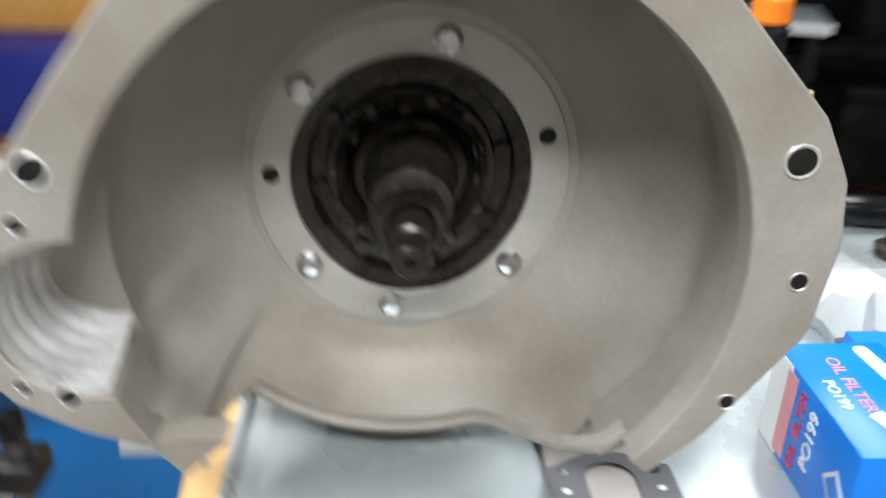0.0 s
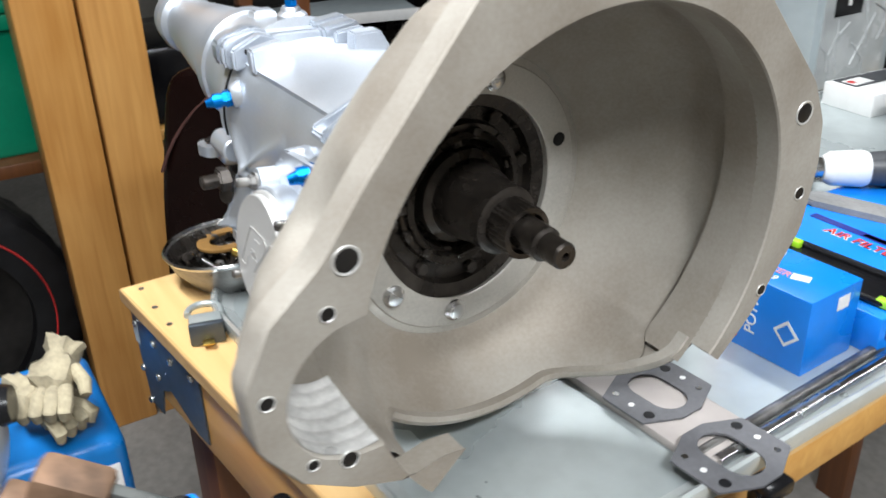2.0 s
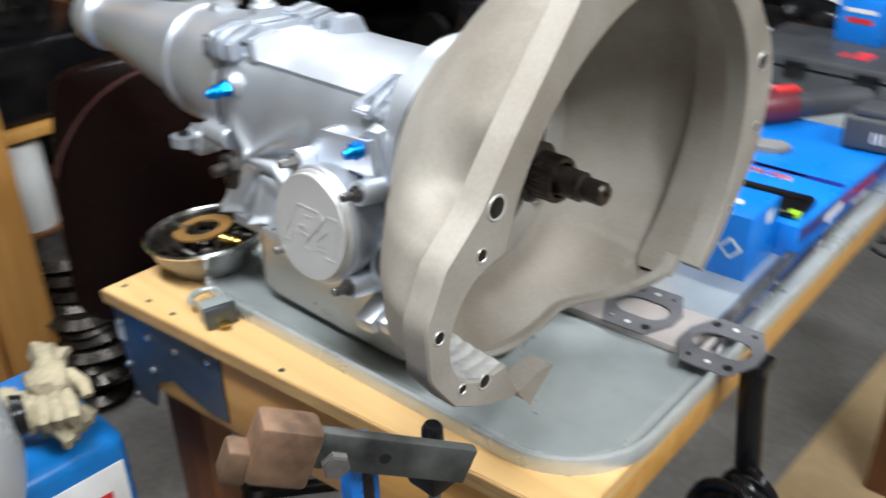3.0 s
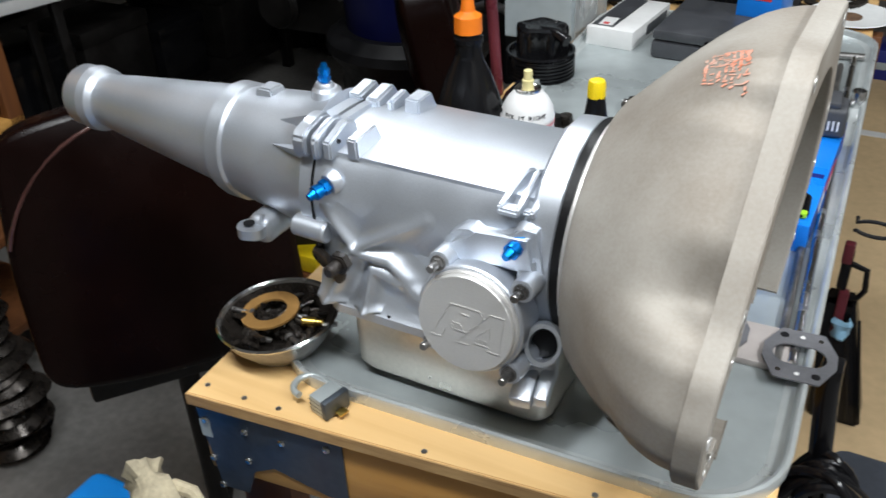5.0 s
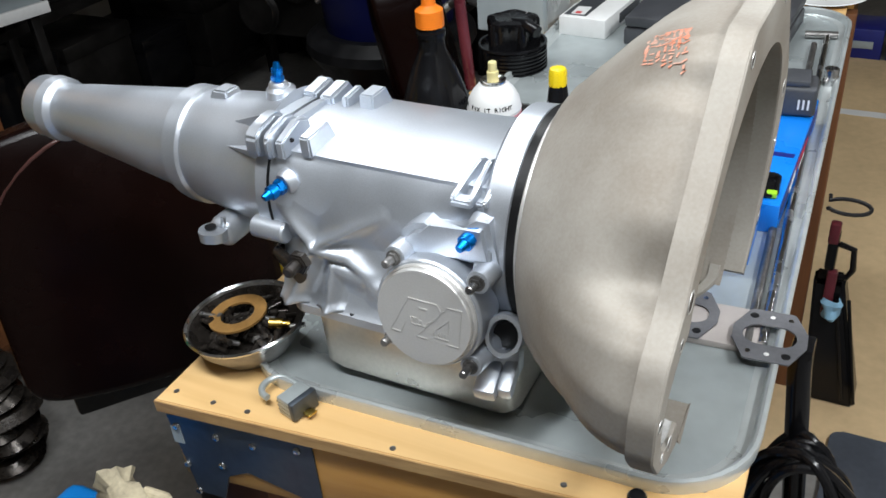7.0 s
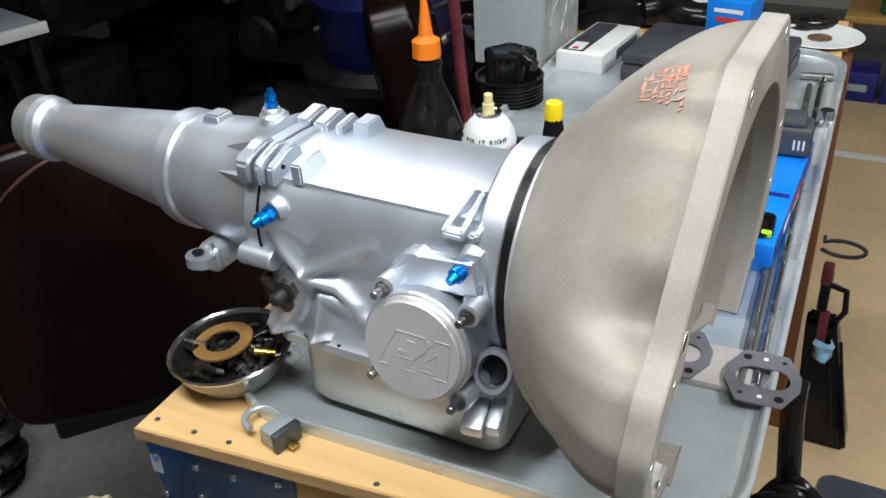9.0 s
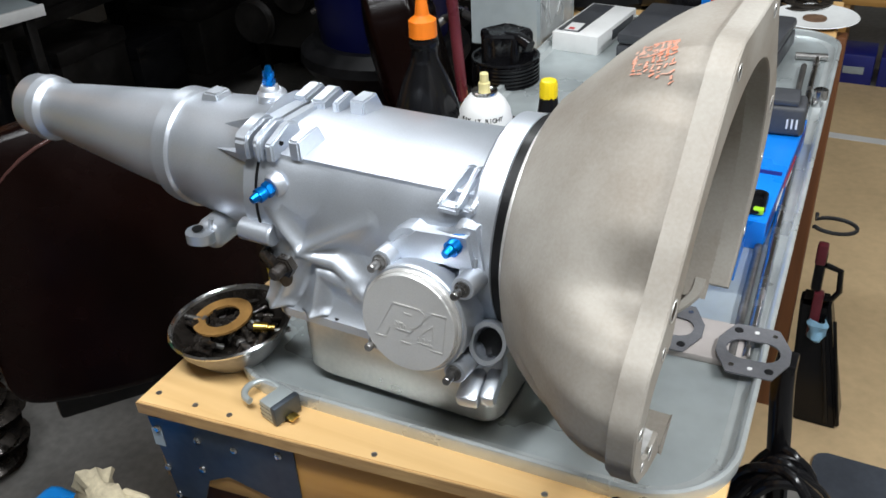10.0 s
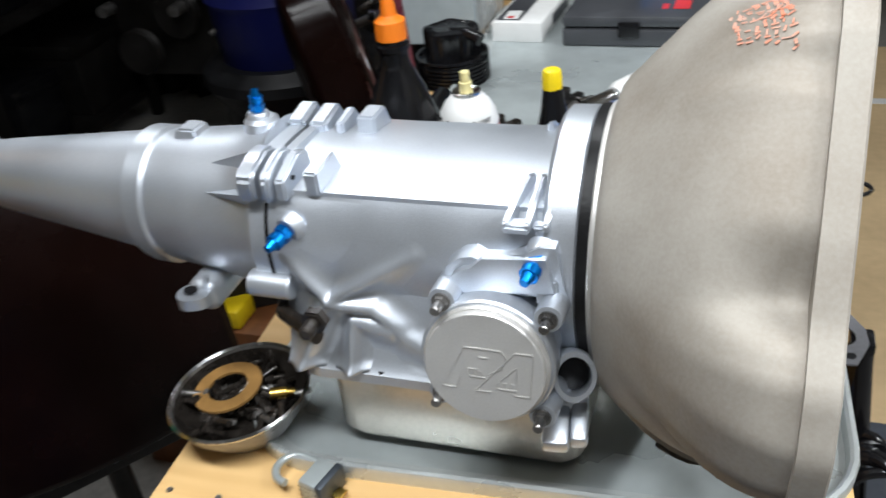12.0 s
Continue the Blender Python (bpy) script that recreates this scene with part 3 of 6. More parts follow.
# dipstick bore and small foot
BORE_AT = Matrix.Translation((-0.028, -0.096, -0.077)) @ Vector((0.22, -0.86, 0.42)).to_track_quat("Z", "Y").to_matrix().to_4x4()
part("filler_bore", lathe([(-0.05, 0.019), (0.026, 0.0185), (0.028, 0.0175), (0.028, 0.0138), (0.0, 0.0136)], 32, "z"), SILVER, gearbox, "open filler bore", at=BORE_AT)
# a black disc closes the bore and stands for its shade
part("bore_depth", lathe([(0.002, 0), (0.002, 0.0137), (0.003, 0.0137), (0.003, 0)], 24, "z"), BLACK, gearbox, "black disc for the shade down the bore", at=BORE_AT)
part("bore_web", block(-0.014, 0.014, -0.045, -0.012, -0.06, -0.002, 0.006), SILVER, gearbox, at=BORE_AT)
part("case_foot", block(-0.02, 0.003, -0.03, 0.012, -0.009, 0.009, 0.004, 2), SILVER, gearbox, at=pose(-0.03, -0.112, -0.113, 18, 0, 8))
part("case_foot", block(0.005, 0.02, -0.026, 0.012, -0.009, 0.009, 0.004, 2), SILVER, gearbox, at=pose(-0.032, -0.112, -0.113, 18, 0, 8))

# ---- bell housing ----
RIM = [(0.143, -0.140), (0.178, -0.106), (0.226, -0.036), (0.232, 0.02), (0.226, 0.058), (0.208, 0.092), (0.112, 0.196), (0.098, 0.214), (0.08, 0.228), (-0.07, 0.236), (-0.09, 0.224), (-0.178, 0.122), (-0.21, 0.08), (-0.244, 0.052), (-0.262, 0.015), (-0.258, -0.03), (-0.232, -0.066), (-0.196, -0.088), (-0.158, -0.102), (-0.13, -0.096)]
POCKET, POCKET_R, BORE = (-0.187, -0.012), 0.05, 0.184


def ray_out(t, outline):
    """How far the outline lies from the axis at the angle t."""
    c, s, best = math.cos(t), math.sin(t), 0
    for (ax, ay), (bx, by) in zip(outline, outline[1:] + outline[:1]):
        d = c * (by - ay) - s * (bx - ax)
        if abs(d) < 1e-9:
            continue
        r = (ax * (by - ay) - ay * (bx - ax)) / d
        k = (ax * s - ay * c) / ((c * (by - ay)) - s * (bx - ax))
        if r > 0 and -1e-6 <= k <= 1 + 1e-6:
            best = max(best, r)
    return best


def bore(t):
    c, s = math.cos(t), math.sin(t)
    b = c * POCKET[0] + s * POCKET[1]
    q = b * b - (POCKET[0] ** 2 + POCKET[1] ** 2 - POCKET_R**2)
    return max(BORE, b + math.sqrt(q)) if q > 0 and b > 0 else BORE


SPAN = [radians(-42 + k * (264 / 132)) for k in range(133)]  # from the right tip over the top to the starter pocket
FULL = [radians(-138 + 1.5 * k) for k in range(241)]

# flange: a thick rim between the bore and the outline
fl = bmesh.new()
rows = []
for x, q in ((0.129, 0.0), (0.148, 0.0), (0.1495, -0.0015)):
    rows.append([fl.verts.new((x, (ray_out(t, RIM) + q) * math.cos(t), (ray_out(t, RIM) + q) * math.sin(t))) for t in SPAN])
for x, q in ((0.1495, 0.001), (0.148, 0.0), (0.129, 0.0)):
    rows.append([fl.verts.new((x, (bore(t) + q) * math.cos(t), (bore(t) + q) * math.sin(t))) for t in SPAN])
for a, b in zip(rows, rows[1:] + rows[:1]):
    for k in range(len(a) - 1):
        fl.faces.new((a[k], a[k + 1], b[k + 1], b[k]))
fl.faces.new([r[0] for r in rows]), fl.faces.new([r[-1] for r in rows])
flange = part("bell_flange", fl, CAST, gearbox, "thick cast flange with bolt holes", shade=28)

# outer skin and inner skin, cut open at the bottom
DOME = ((-0.012, 0.108), (-0.011, 0.121), (-0.004, 0.133), (0.012, 0.149), (0.034, 0.164), (0.06, 0.176), (0.09, 0.186), (0.124, 0.192))


def cut(d):
    """How far the shell reaches towards the flange, round the bottom opening."""
    if d > 269:
        return 0.05 + 0.072 * ease(d, 284, 317)
    return 0.05 + 0.072 * ease(-d, -231, -219)


def open_below(t, x):
    """Whether the bottom opening takes this bit of the shell away."""
    d = math.degrees(t) % 360
    if not 219 < d < 319:
        return False
    return x > cut(d)


def shell(radius, steps, name):
    bm = bmesh.new()
    rows = [[bm.verts.new((slant(t, x) if name == "i" else x, radius(t, x) * math.cos(t), radius(t, x) * math.sin(t))) for t in FULL[:-1]] for x in steps]
    n = len(FULL) - 1
    for i, (a, b) in enumerate(zip(rows, rows[1:])):
        for k in range(n):
            j = (k + 1) % n
            if not open_below(FULL[k], (steps[i] + steps[i + 1]) / 2):
                bm.faces.new((a[k], a[j], b[j], b[k]))
    loose = [v for v in bm.verts if not v.link_faces]
    bmesh.ops.delete(bm, geom=loose, context="VERTS")
    return bm


def dome(x):
    for (a, r), (b, q) in zip(DOME, DOME[1:]):
        if x <= b:
            return r + (q - r) * (x - a) / (b - a)
    return DOME[-1][1]


def outer(t, x):
    b = ease(x, 0.0, 0.13)
    d = math.degrees(t) % 360
    edge = ray_out(t, RIM) - 0.008 if not 221 < d < 317 else 0.19
    dent = 0.0
    for d0, x0, wd, wx, deep in ((166, 0.05, 12, 0.04, 0.003), (198, 0.05, 7, 0.03, -0.006), (212, 0.07, 6, 0.03, 0.004), (116, 0.09, 6, 0.03, 0.002)):
        dent += deep * math.exp(-(((d - d0) / wd) ** 2) - ((x - x0) / wx) ** 2)
    # a hammered crease that ends in a sharp nick at the flange, and a shallow fold on the crown
    k = ease(x, 0.06, 0.118)
    dent -= 0.017 * k * ease(1 - abs(d - 157) / (7 + 8 * (d < 157)), 0, 1)
    dent -= 0.005 * ease(x, 0.02, 0.09) * ease(1 - abs(d - 111 - 40 * x) / 5.5, 0, 1)
    if 226 > d > 186:
        dent -= 0.004 * math.exp(-(((d - 193 - 100 * x) / 3) ** 2)) * ease(x, 0.02, 0.05)
    return dome(x) * (1 - b) + max(edge, dome(x) * 0.96) * b + dent


def right(t):
    """How far round on the carton side, where the bore is undercut."""
    d = (math.degrees(t) + 180) % 360 - 180
    return ease(d, -52, -44) * (1 - ease(d, 40, 76))


def slant(t, x):
    """Shifts the undercut's edge along the axis on that side."""
    d = (math.degrees(t) + 180) % 360 - 180
    return x + right(t) * (0.012 * d / 60 - 0.004) if 0.085 < x < 0.11 else x


def inner(t, x):
    r = (0.004 + 0.005 * right(t) if 0.05 < x < 0.1 else 0) + 0.118 + 0.066 * math.sin(math.pi / 2 * min(1, max(0, (x + 0.002) / 0.075)) ** 0.8)
    d = math.degrees(t) % 360
    return min(r + (bore(t) - BORE) * ease(x, 0.078, 0.09), outer(t, x) - 0.004 if x > 0.01 else r)


xs = [-0.012, -0.0115, -0.008, -0.004, 0.003, 0.012, 0.022, 0.034, 0.046, 0.056, 0.068, 0.08, 0.09, 0.1, 0.108, 0.116, 0.123, 0.130]
sh = part("bell_outer_shell", shell(outer, xs, "o"), CAST, gearbox, "bare cast aluminium bell", shade=40)
xs = [-0.003, -0.001, 0.003, 0.008, 0.015, 0.024, 0.034, 0.044, 0.052, 0.058, 0.064, 0.07, 0.078, 0.084, 0.09, 0.099, 0.1005, 0.130]
si = part("bell_inner_shell", shell(inner, xs, "i"), CAST, gearbox, shade=40)
# lip that joins both skins along the bottom opening
lip = bmesh.new()
rows = []
for k in range(94):
    d = 226 + k
    t = radians(d)
    x = min(cut(d), 0.121)
    ri = inner(t, x) - 0.002
    ro = min(outer(t, x) + 0.002, ri + 0.013)
    rows.append([lip.verts.new((x + q, r * math.cos(t), r * math.sin(t))) for q, r in ((-0.006, ro), (0.004, ro), (0.006, (ro + ri) / 2), (0.004, ri), (-0.006, ri))])
for a, b in zip(rows, rows[1:]):
    for k in range(4):
        lip.faces.new((a[k], a[k + 1], b[k + 1], b[k]))
part("bell_lower_lip", lip, CAST, gearbox)
ring = lathe([(-0.0145, 0.088), (-0.0145, 0.108), (-0.0125, 0.1095), (-0.0035, 0.119), (-0.002, 0.119), (-0.001, 0.113), (0.0, 0.112), (0.0, 0.089), (-0.002, 0.086), (-0.0145, 0.086)], 96)
part("bell_mounting_ring", ring, material("skimmed_cast_aluminium", (0.5, 0.475, 0.43), 0.5, 0.4, 0.12, 400, 12, 0.04), gearbox, "machined inner mounting ring")
TURN_X = Matrix.Rotation(math.pi / 2, 4, "Y")  # turns +z to +x
for d, empty in ((76, 0), (139, 0), (178, 1), (221, 0), (262, 0), (318, 0), (17, 1)):
    t = radians(d)
    m = Matrix.Translation((0.0, 0.099 * math.cos(t), 0.099 * math.sin(t))) @ TURN_X
    if empty:
        # flat black disc paints the shade inside an empty hole
        part("ring_hole", lathe([(0, 0), (0, 0.006), (0.0006, 0.006), (0.0006, 0)], 20, "z"), BLACK, gearbox, "black disc for the shade in an empty bolt hole", at=m)
    else:
        part("ring_bolt", lathe([(0, 0.0098), (0.002, 0.0095), (0.0035, 0.007), (0.0055, 0.007), (0.006, 0.006), (0.006, 0)], 24, "z"), STEEL, gearbox, "bright bolt head", at=m)
for y, z, r in ((-0.193, 0.078, 0.0082), (-0.207, 0.048, 0.0047), (-0.249, 0.004, 0.0047), (-0.224, -0.054, 0.0039), (-0.199, -0.062, 0.0059), (0.199, 0.07, 0.0082), (0.213, 0.0, 0.0051), (0.188, -0.08, 0.0047), (-0.074, 0.215, 0.0059), (0.074, 0.212, 0.0059)):
    m = Matrix.Translation((0.1496, y, z)) @ TURN_X
    part("bolt_hole", lathe([(0.0, r * 1.16), (0.0007, r * 1.1), (0.0007, r), (0.0002, r * 0.9)], 28, "z"), MACHINED, flange, "bright chamfer of a bolt hole", at=m)
    # dark disc within the chamfer, coloured as the hole's shade
    part("hole_depth", lathe([(0.0003, 0), (0.0003, r * 0.95), (0.0001, r)], 24, "z"), STEEL if r > 0.01 else DARK, flange, "dark disc for the shade in an open bolt hole", at=m)
# starter pocket: a bright ribbed cone
pk = bmesh.new()
prof = []
for k in range(29):
    z = k / 28
    prof.append((0.146 - 0.062 * z, 0.0488 - 0.012 * z * z + (0.0006 if k % 5 < 2 else -0.0004)))
rows = [[pk.verts.new((x, POCKET[0] + r * math.cos(a), POCKET[1] + r * math.sin(a))) for a in [radians(138 + 5 * i) for i in range(30)]] for x, r in prof]
for a, b in zip(rows, rows[1:]):
    for k in range(29):
        pk.faces.new((a[k], a[k + 1], b[k + 1], b[k]))
part("pocket_threads", pk, material("freshly_cut_aluminium", (0.66, 0.65, 0.63), 0.35, 0.4, 0.2, 200, 40, 0.1), flange, "bright ribbed cut inside the starter pocket")

# pump and shafts
part("pump_face", lathe([(-0.026, 0), (-0.026, 0.03), (-0.02, 0.044), (-0.012, 0.048), (-0.01, 0.06), (-0.018, 0.062), (-0.018, 0.072), (-0.01, 0.075), (-0.0075, 0.087)], 72), OILY_BLACK, gearbox, "oily black pump face")
for d in range(0, 360, 45):
    t = radians(d + 12)
    part("pump_bolt", hexbolt(0.0065, 0.006), OILY_BLACK, gearbox, at=Matrix.Translation((-0.018, 0.067 * math.cos(t), 0.0685 * math.sin(t))) @ TURN_X)
random.seed(31)
for k in range(14):
    t = radians(25 * k + random.uniform(-6, 6))
    q = random.uniform(0.05, 0.058)
    part("pump_rib", block(-0.004, 0.004, -random.uniform(0.003, 0.009), 0.004, -0.002, random.uniform(0.003, 0.007), 0.0015), OILY_BLACK, gearbox, at=Matrix.Translation((-0.012, q * math.cos(t), q * math.sin(t))) @ Matrix.Rotation(t, 4, "X") @ TURN_X)
part("stator_tube", lathe([(-0.03, 0.042), (-0.006, 0.04), (-0.002, 0.034), (0.018, 0.031), (0.022, 0.029), (0.05, 0.028), (0.052, 0.024), (0.052, 0)], 48), OILY_BLACK, gearbox, "black stator support tube")
part("seal_ring", lathe([(-0.016, 0.05), (-0.008, 0.054), (-0.004, 0.05), (-0.01, 0.047), (-0.016, 0.05)], 64), OILY_BLACK, gearbox)
spl = lathe([(0.05, 0), (0.05, 0.0215), (0.074, 0.0215), (0.076, 0.0205), (0.076, 0.0165), (0.07, 0.0165), (0.07, 0)], 72, "x", lambda a, t: -0.0012 if (int(t * 36 / math.pi) % 2 and a < 0.075) else 0)
part("turbine_spline", spl, OILY_BLACK, gearbox, "dark splined sleeve")
part("input_shaft", lathe([(0.06, 0), (0.06, 0.0135), (0.096, 0.0135), (0.098, 0.0105), (0.117, 0.0105), (0.119, 0.009), (0.119, 0.0035), (0.114, 0.003), (0.114, 0)], 40, "x", lambda a, t: -0.001 if (int(t * 14 / math.pi) % 2 and 0.065 < a < 0.096) else 0), OILY_BLACK, gearbox, "dark oily input shaft")
# red maker's print on the crown of the bell
mk = bmesh.new()
random.seed(4)
for row in range(7):
    for k in range(16):
        if random.random() < 0.25:
            continue
        d, x = 97 + 0.85 * k + 0.6 * row, 0.064 + 0.0054 * row + 0.0006 * k
        t = radians(d)
        r = outer(t, x) + 0.0005
        w, h = random.uniform(0.0005, 0.0011), random.uniform(0.0014, 0.0032)
        add(mk, block(-h, h, -w, w, 0, 0.0002), Matrix.Translation((x, r * math.cos(t), r * math.sin(t))) @ Matrix.Rotation(t - math.pi / 2, 4, "X") @ Matrix.Rotation(radians(-24), 4, "Y") @ pose(0, 0, 0, 0, 0, random.choice((0, 0, 90, 35)) + random.uniform(-12, 12)))
part("red_stamp", mk, material("faded_orange_red_paint", (0.6, 0.17, 0.08), 0.6, 0, 0.2, 200, 60, 0.02, second=(0.42, 0.3, 0.24)), gearbox, "smudged red paint stamp", shade=0)


# draws the castings out to their true proportions: a longer case, a narrower bell that sits slightly askew
DROP = ((-0.30, 0.0), (-0.1985, 0.0), (-0.098, -0.009), (-0.0875, -0.0085), (-0.066, -0.002), (-0.05, 0.004), (0.0, 0.0068), (0.30, 0.0042))


def settle(p):
    x, y, z = p
    bell = ease(x, -0.03, 0.02)
    low = next(a[1] + (b[1] - a[1]) * (z - a[0]) / (b[0] - a[0]) for a, b in zip(DROP, DROP[1:]) if z <= b[0])
    if x < -0.3:  # the tail tapers more and climbs a little
        k = -0.3 - x
        x, y, z = x - 0.03 * k, y * (1 - 0.3 * k), z * (1 - 0.3 * k) + 0.034 * k
    return Vector((1.0386 * x - 0.0024 * y + 0.0167 * z * bell + 0.0121, 0.0198 * x + 0.9654 * y + 0.0071, z + (1 - bell) * low + bell * (0.0508 * y - 0.0097 * z + 0.0068)))


for ob in gearbox.children_recursive:
    if ob.parent is servo:
        continue
    m = ob.matrix_basis.copy()
    if ob is servo:
        ob.matrix_basis = Matrix.Translation((0.001, 0.021, -0.009)) @ m
    elif max(max(v.co[i] for v in ob.data.vertices) - min(v.co[i] for v in ob.data.vertices) for i in range(3)) < 0.06:
        mid = m @ (sum((v.co for v in ob.data.vertices), Vector()) / len(ob.data.vertices))
        ob.matrix_basis = Matrix.Translation(settle(mid) - mid) @ m
    else:
        back = m.inverted()
        for v in ob.data.vertices:
            v.co = back @ settle(m @ v.co)


def words(text, size, mat, parent, m, name="lettering", deep=0.0004):
    """Lettering in the built-in font, as a mesh."""
    cu = bpy.data.curves.new("scrap", "FONT")
    cu.body, cu.size, cu.extrude, cu.align_x, cu.align_y = text, size, deep, "CENTER", "CENTER"
    tmp = bpy.data.objects.new("scrap", cu)
    me = bpy.data.meshes.new_from_object(tmp)
    bpy.data.objects.remove(tmp)
    me.name = name
    me.materials.append(mat)
    ob = new(name, me)
    ob.parent, ob.matrix_basis = parent, m
    return ob


def plaque(w, h, m, mat, parent, name="printed_patch", deep=0.0006, r=0.0):
    pts = rounded(-w / 2, w / 2, -h / 2, h / 2, r, 5) if r else [(-w / 2, -h / 2), (w / 2, -h / 2), (w / 2, h / 2), (-w / 2, h / 2)]
    return part(name, prism(pts, 0, deep), mat, parent, at=m, shade=0)


BED = TOP + 0.003
PALE = material("white_plastic", (0.72, 0.73, 0.72), 0.4, 0, 0.06, 80, 8, 0.03)
GREY_CARD = material("pale_blue_grey_board", (0.36, 0.41, 0.43), 0.6, 0, 0.08, 40, 5, 0.04)
GREY_PLASTIC = material("dark_grey_plastic", (0.055, 0.058, 0.065), 0.45, 0, 0.15, 250, 12, 0.12)
MAROON = material("maroon_plastic", (0.13, 0.02, 0.03), 0.35, 0, 0.15, 150, 12, 0.05)
PINK = material("faded_pink_print", (0.65, 0.28, 0.3), 0.5, 0, 0.1, 90, 20, 0.02)
NAVY = material("deep_blue_plastic", (0.012, 0.02, 0.2), 0.4, 0, 0.12, 90, 8, 0.05)
SKY = material("light_blue_tape", (0.3, 0.55, 0.75), 0.5, 0, 0.12, 90, 20, 0.08)
LEAF = material("bright_green_plastic", (0.02, 0.28, 0.03), 0.4, 0, 0.12, 60, 12, 0.05)
LIME = material("lime_plastic", (0.3, 0.6, 0.02), 0.4, 0, 0.05, 60, 12, 0.02)
HELMET = material("silver_grey_shell", (0.5, 0.52, 0.55), 0.3, 0.35, 0.08, 200, 10, 0.03)
LENS = material("violet_filter_glass", (0.03, 0.05, 0.42), 0.08, 0.2, 0.1, 10, 3, 0.0)
GLOVE = material("worn_suede_glove", (0.36, 0.31, 0.21), 0.9, 0, 0.25, 120, 14, 0.4)
RUST = material("rusty_steel", (0.22, 0.13, 0.08), 0.65, 0.4, 0.3, 90, 25, 0.3)
GALV = material("dull_zinc_bar", (0.1, 0.105, 0.1), 0.5, 0.6, 0.35, 60, 25, 0.15)
MAT = material("blue_grey_floor_mat", (0.06, 0.07, 0.09), 0.6, 0, 0.15, 60, 6, 0.15)
CLEAR = material("hazy_clear_film", (0.5, 0.52, 0.52), 0.25, 0, 0.2, 12, 9, 0.5)

# ---- screws of the bench ----
for x, y in ((-0.516, -0.172), (-0.463, -0.171), (-0.417, -0.168), (-0.239, -0.153), (0.064, -0.084), (-0.06, -0.13), (-0.512, -0.09)):
    part("wood_screw", lathe([(0, 0), (0, 0.0034), (0.0006, 0.0034), (0.0002, 0.0018), (0.0002, 0)], 14, "z"), DULL_STEEL, bench, at=pose(x, y, TOP))
for x, z in ((0.014, 0.757), (0.068, 0.754), (0.117, 0.754), (0.176, 0.764), (0.013, 0.695), (0.065, 0.707), (0.018, 0.65)):
    part("pan_head_screw", lathe([(0, 0), (0, 0.0048), (0.0016, 0.0046), (0.0032, 0.003), (0.0036, 0)], 16, "z"), STEEL, corner_plate, "bright screw head", at=pose(x, z - TOP - 0.018, 0.002))
plaque(0.014, 0.026, pose(0.012, -0.075, 0.0022), GREY_CARD, corner_plate, "paper_label")

# ---- bowl of small parts ----
bowl = thing("parts_bowl", pose(-0.478, -0.073, TOP + 0.001, 2, -3, 0) @ Matrix.Scale(0.94, 4), "shallow dark steel bowl filled with loose bolts and rings", "bowl")
part("bowl_shell", lathe([(0.004, 0), (0.0, 0.044), (0.006, 0.05), (0.03, 0.069), (0.047, 0.0755), (0.0495, 0.0765), (0.05, 0.0745), (0.047, 0.073), (0.03, 0.066), (0.01, 0.047), (0.008, 0)], 72, "z"), DULL_STEEL, bowl)
part("bowl_lip", lathe([(0.046, 0.0762), (0.05, 0.0785), (0.0525, 0.0765), (0.05, 0.0742), (0.046, 0.0762)], 72, "z"), STEEL, bowl, "bright rolled lip")
part("bowl_lining", lathe([(0.012, 0), (0.012, 0.046), (0.031, 0.0655), (0.047, 0.0725)], 64, "z"), OILY_BLACK, bowl, "oily black inside")
washer = lathe([(-0.0015, 0.021), (0.0015, 0.021), (0.0015, 0.036), (-0.0015, 0.036), (-0.0015, 0.021)], 48, "z")
tagged(part("friction_ring", washer, BRONZE, at=pose(-0.498, -0.068, TOP + 0.043, 4, -5, 0)), "tan friction ring lying on loose bolts", "ring")
random.seed(11)
bolt_mesh = None
for k in range(44):
    a, rr = random.uniform(0, 6.28), 0.05 * math.sqrt(random.random())
    z = TOP + 0.026 + 0.012 * random.random() + (0.006 if rr > 0.038 else 0.0)
    m = pose(-0.482 + rr * math.cos(a), -0.073 + rr * math.sin(a), z, random.uniform(55, 115), random.uniform(-20, 20), random.uniform(0, 360))
    if bolt_mesh is None:
        b = hexbolt(0.0062, 0.005, 0.024)
        first = tagged(part("loose_bolt", b, OILY_BLACK, at=m), "oily black hex bolt lying in the bowl", "bolt", "bolts in the bowl")
        bolt_mesh = first
    else:
        q = PLACE @ m
        o = copy_thing(bolt_mesh, Matrix.LocRotScale(q.translation, q.to_quaternion(), None))
        if k % 5 == 0:
            o.data = o.data.copy()
            o.data.materials[0] = DULL_STEEL
tagged(part("brass_plug", turned(lathe([(-0.012, 0), (-0.012, 0.006), (0.004, 0.006), (0.004, 0.0045), (0.012, 0.0045), (0.012, 0)], 20), pose(0, 0, 0)), BRASS, at=pose(-0.432, -0.072, TOP + 0.05, 0, 10, 30)), "small brass plug on the bolts", "plug")

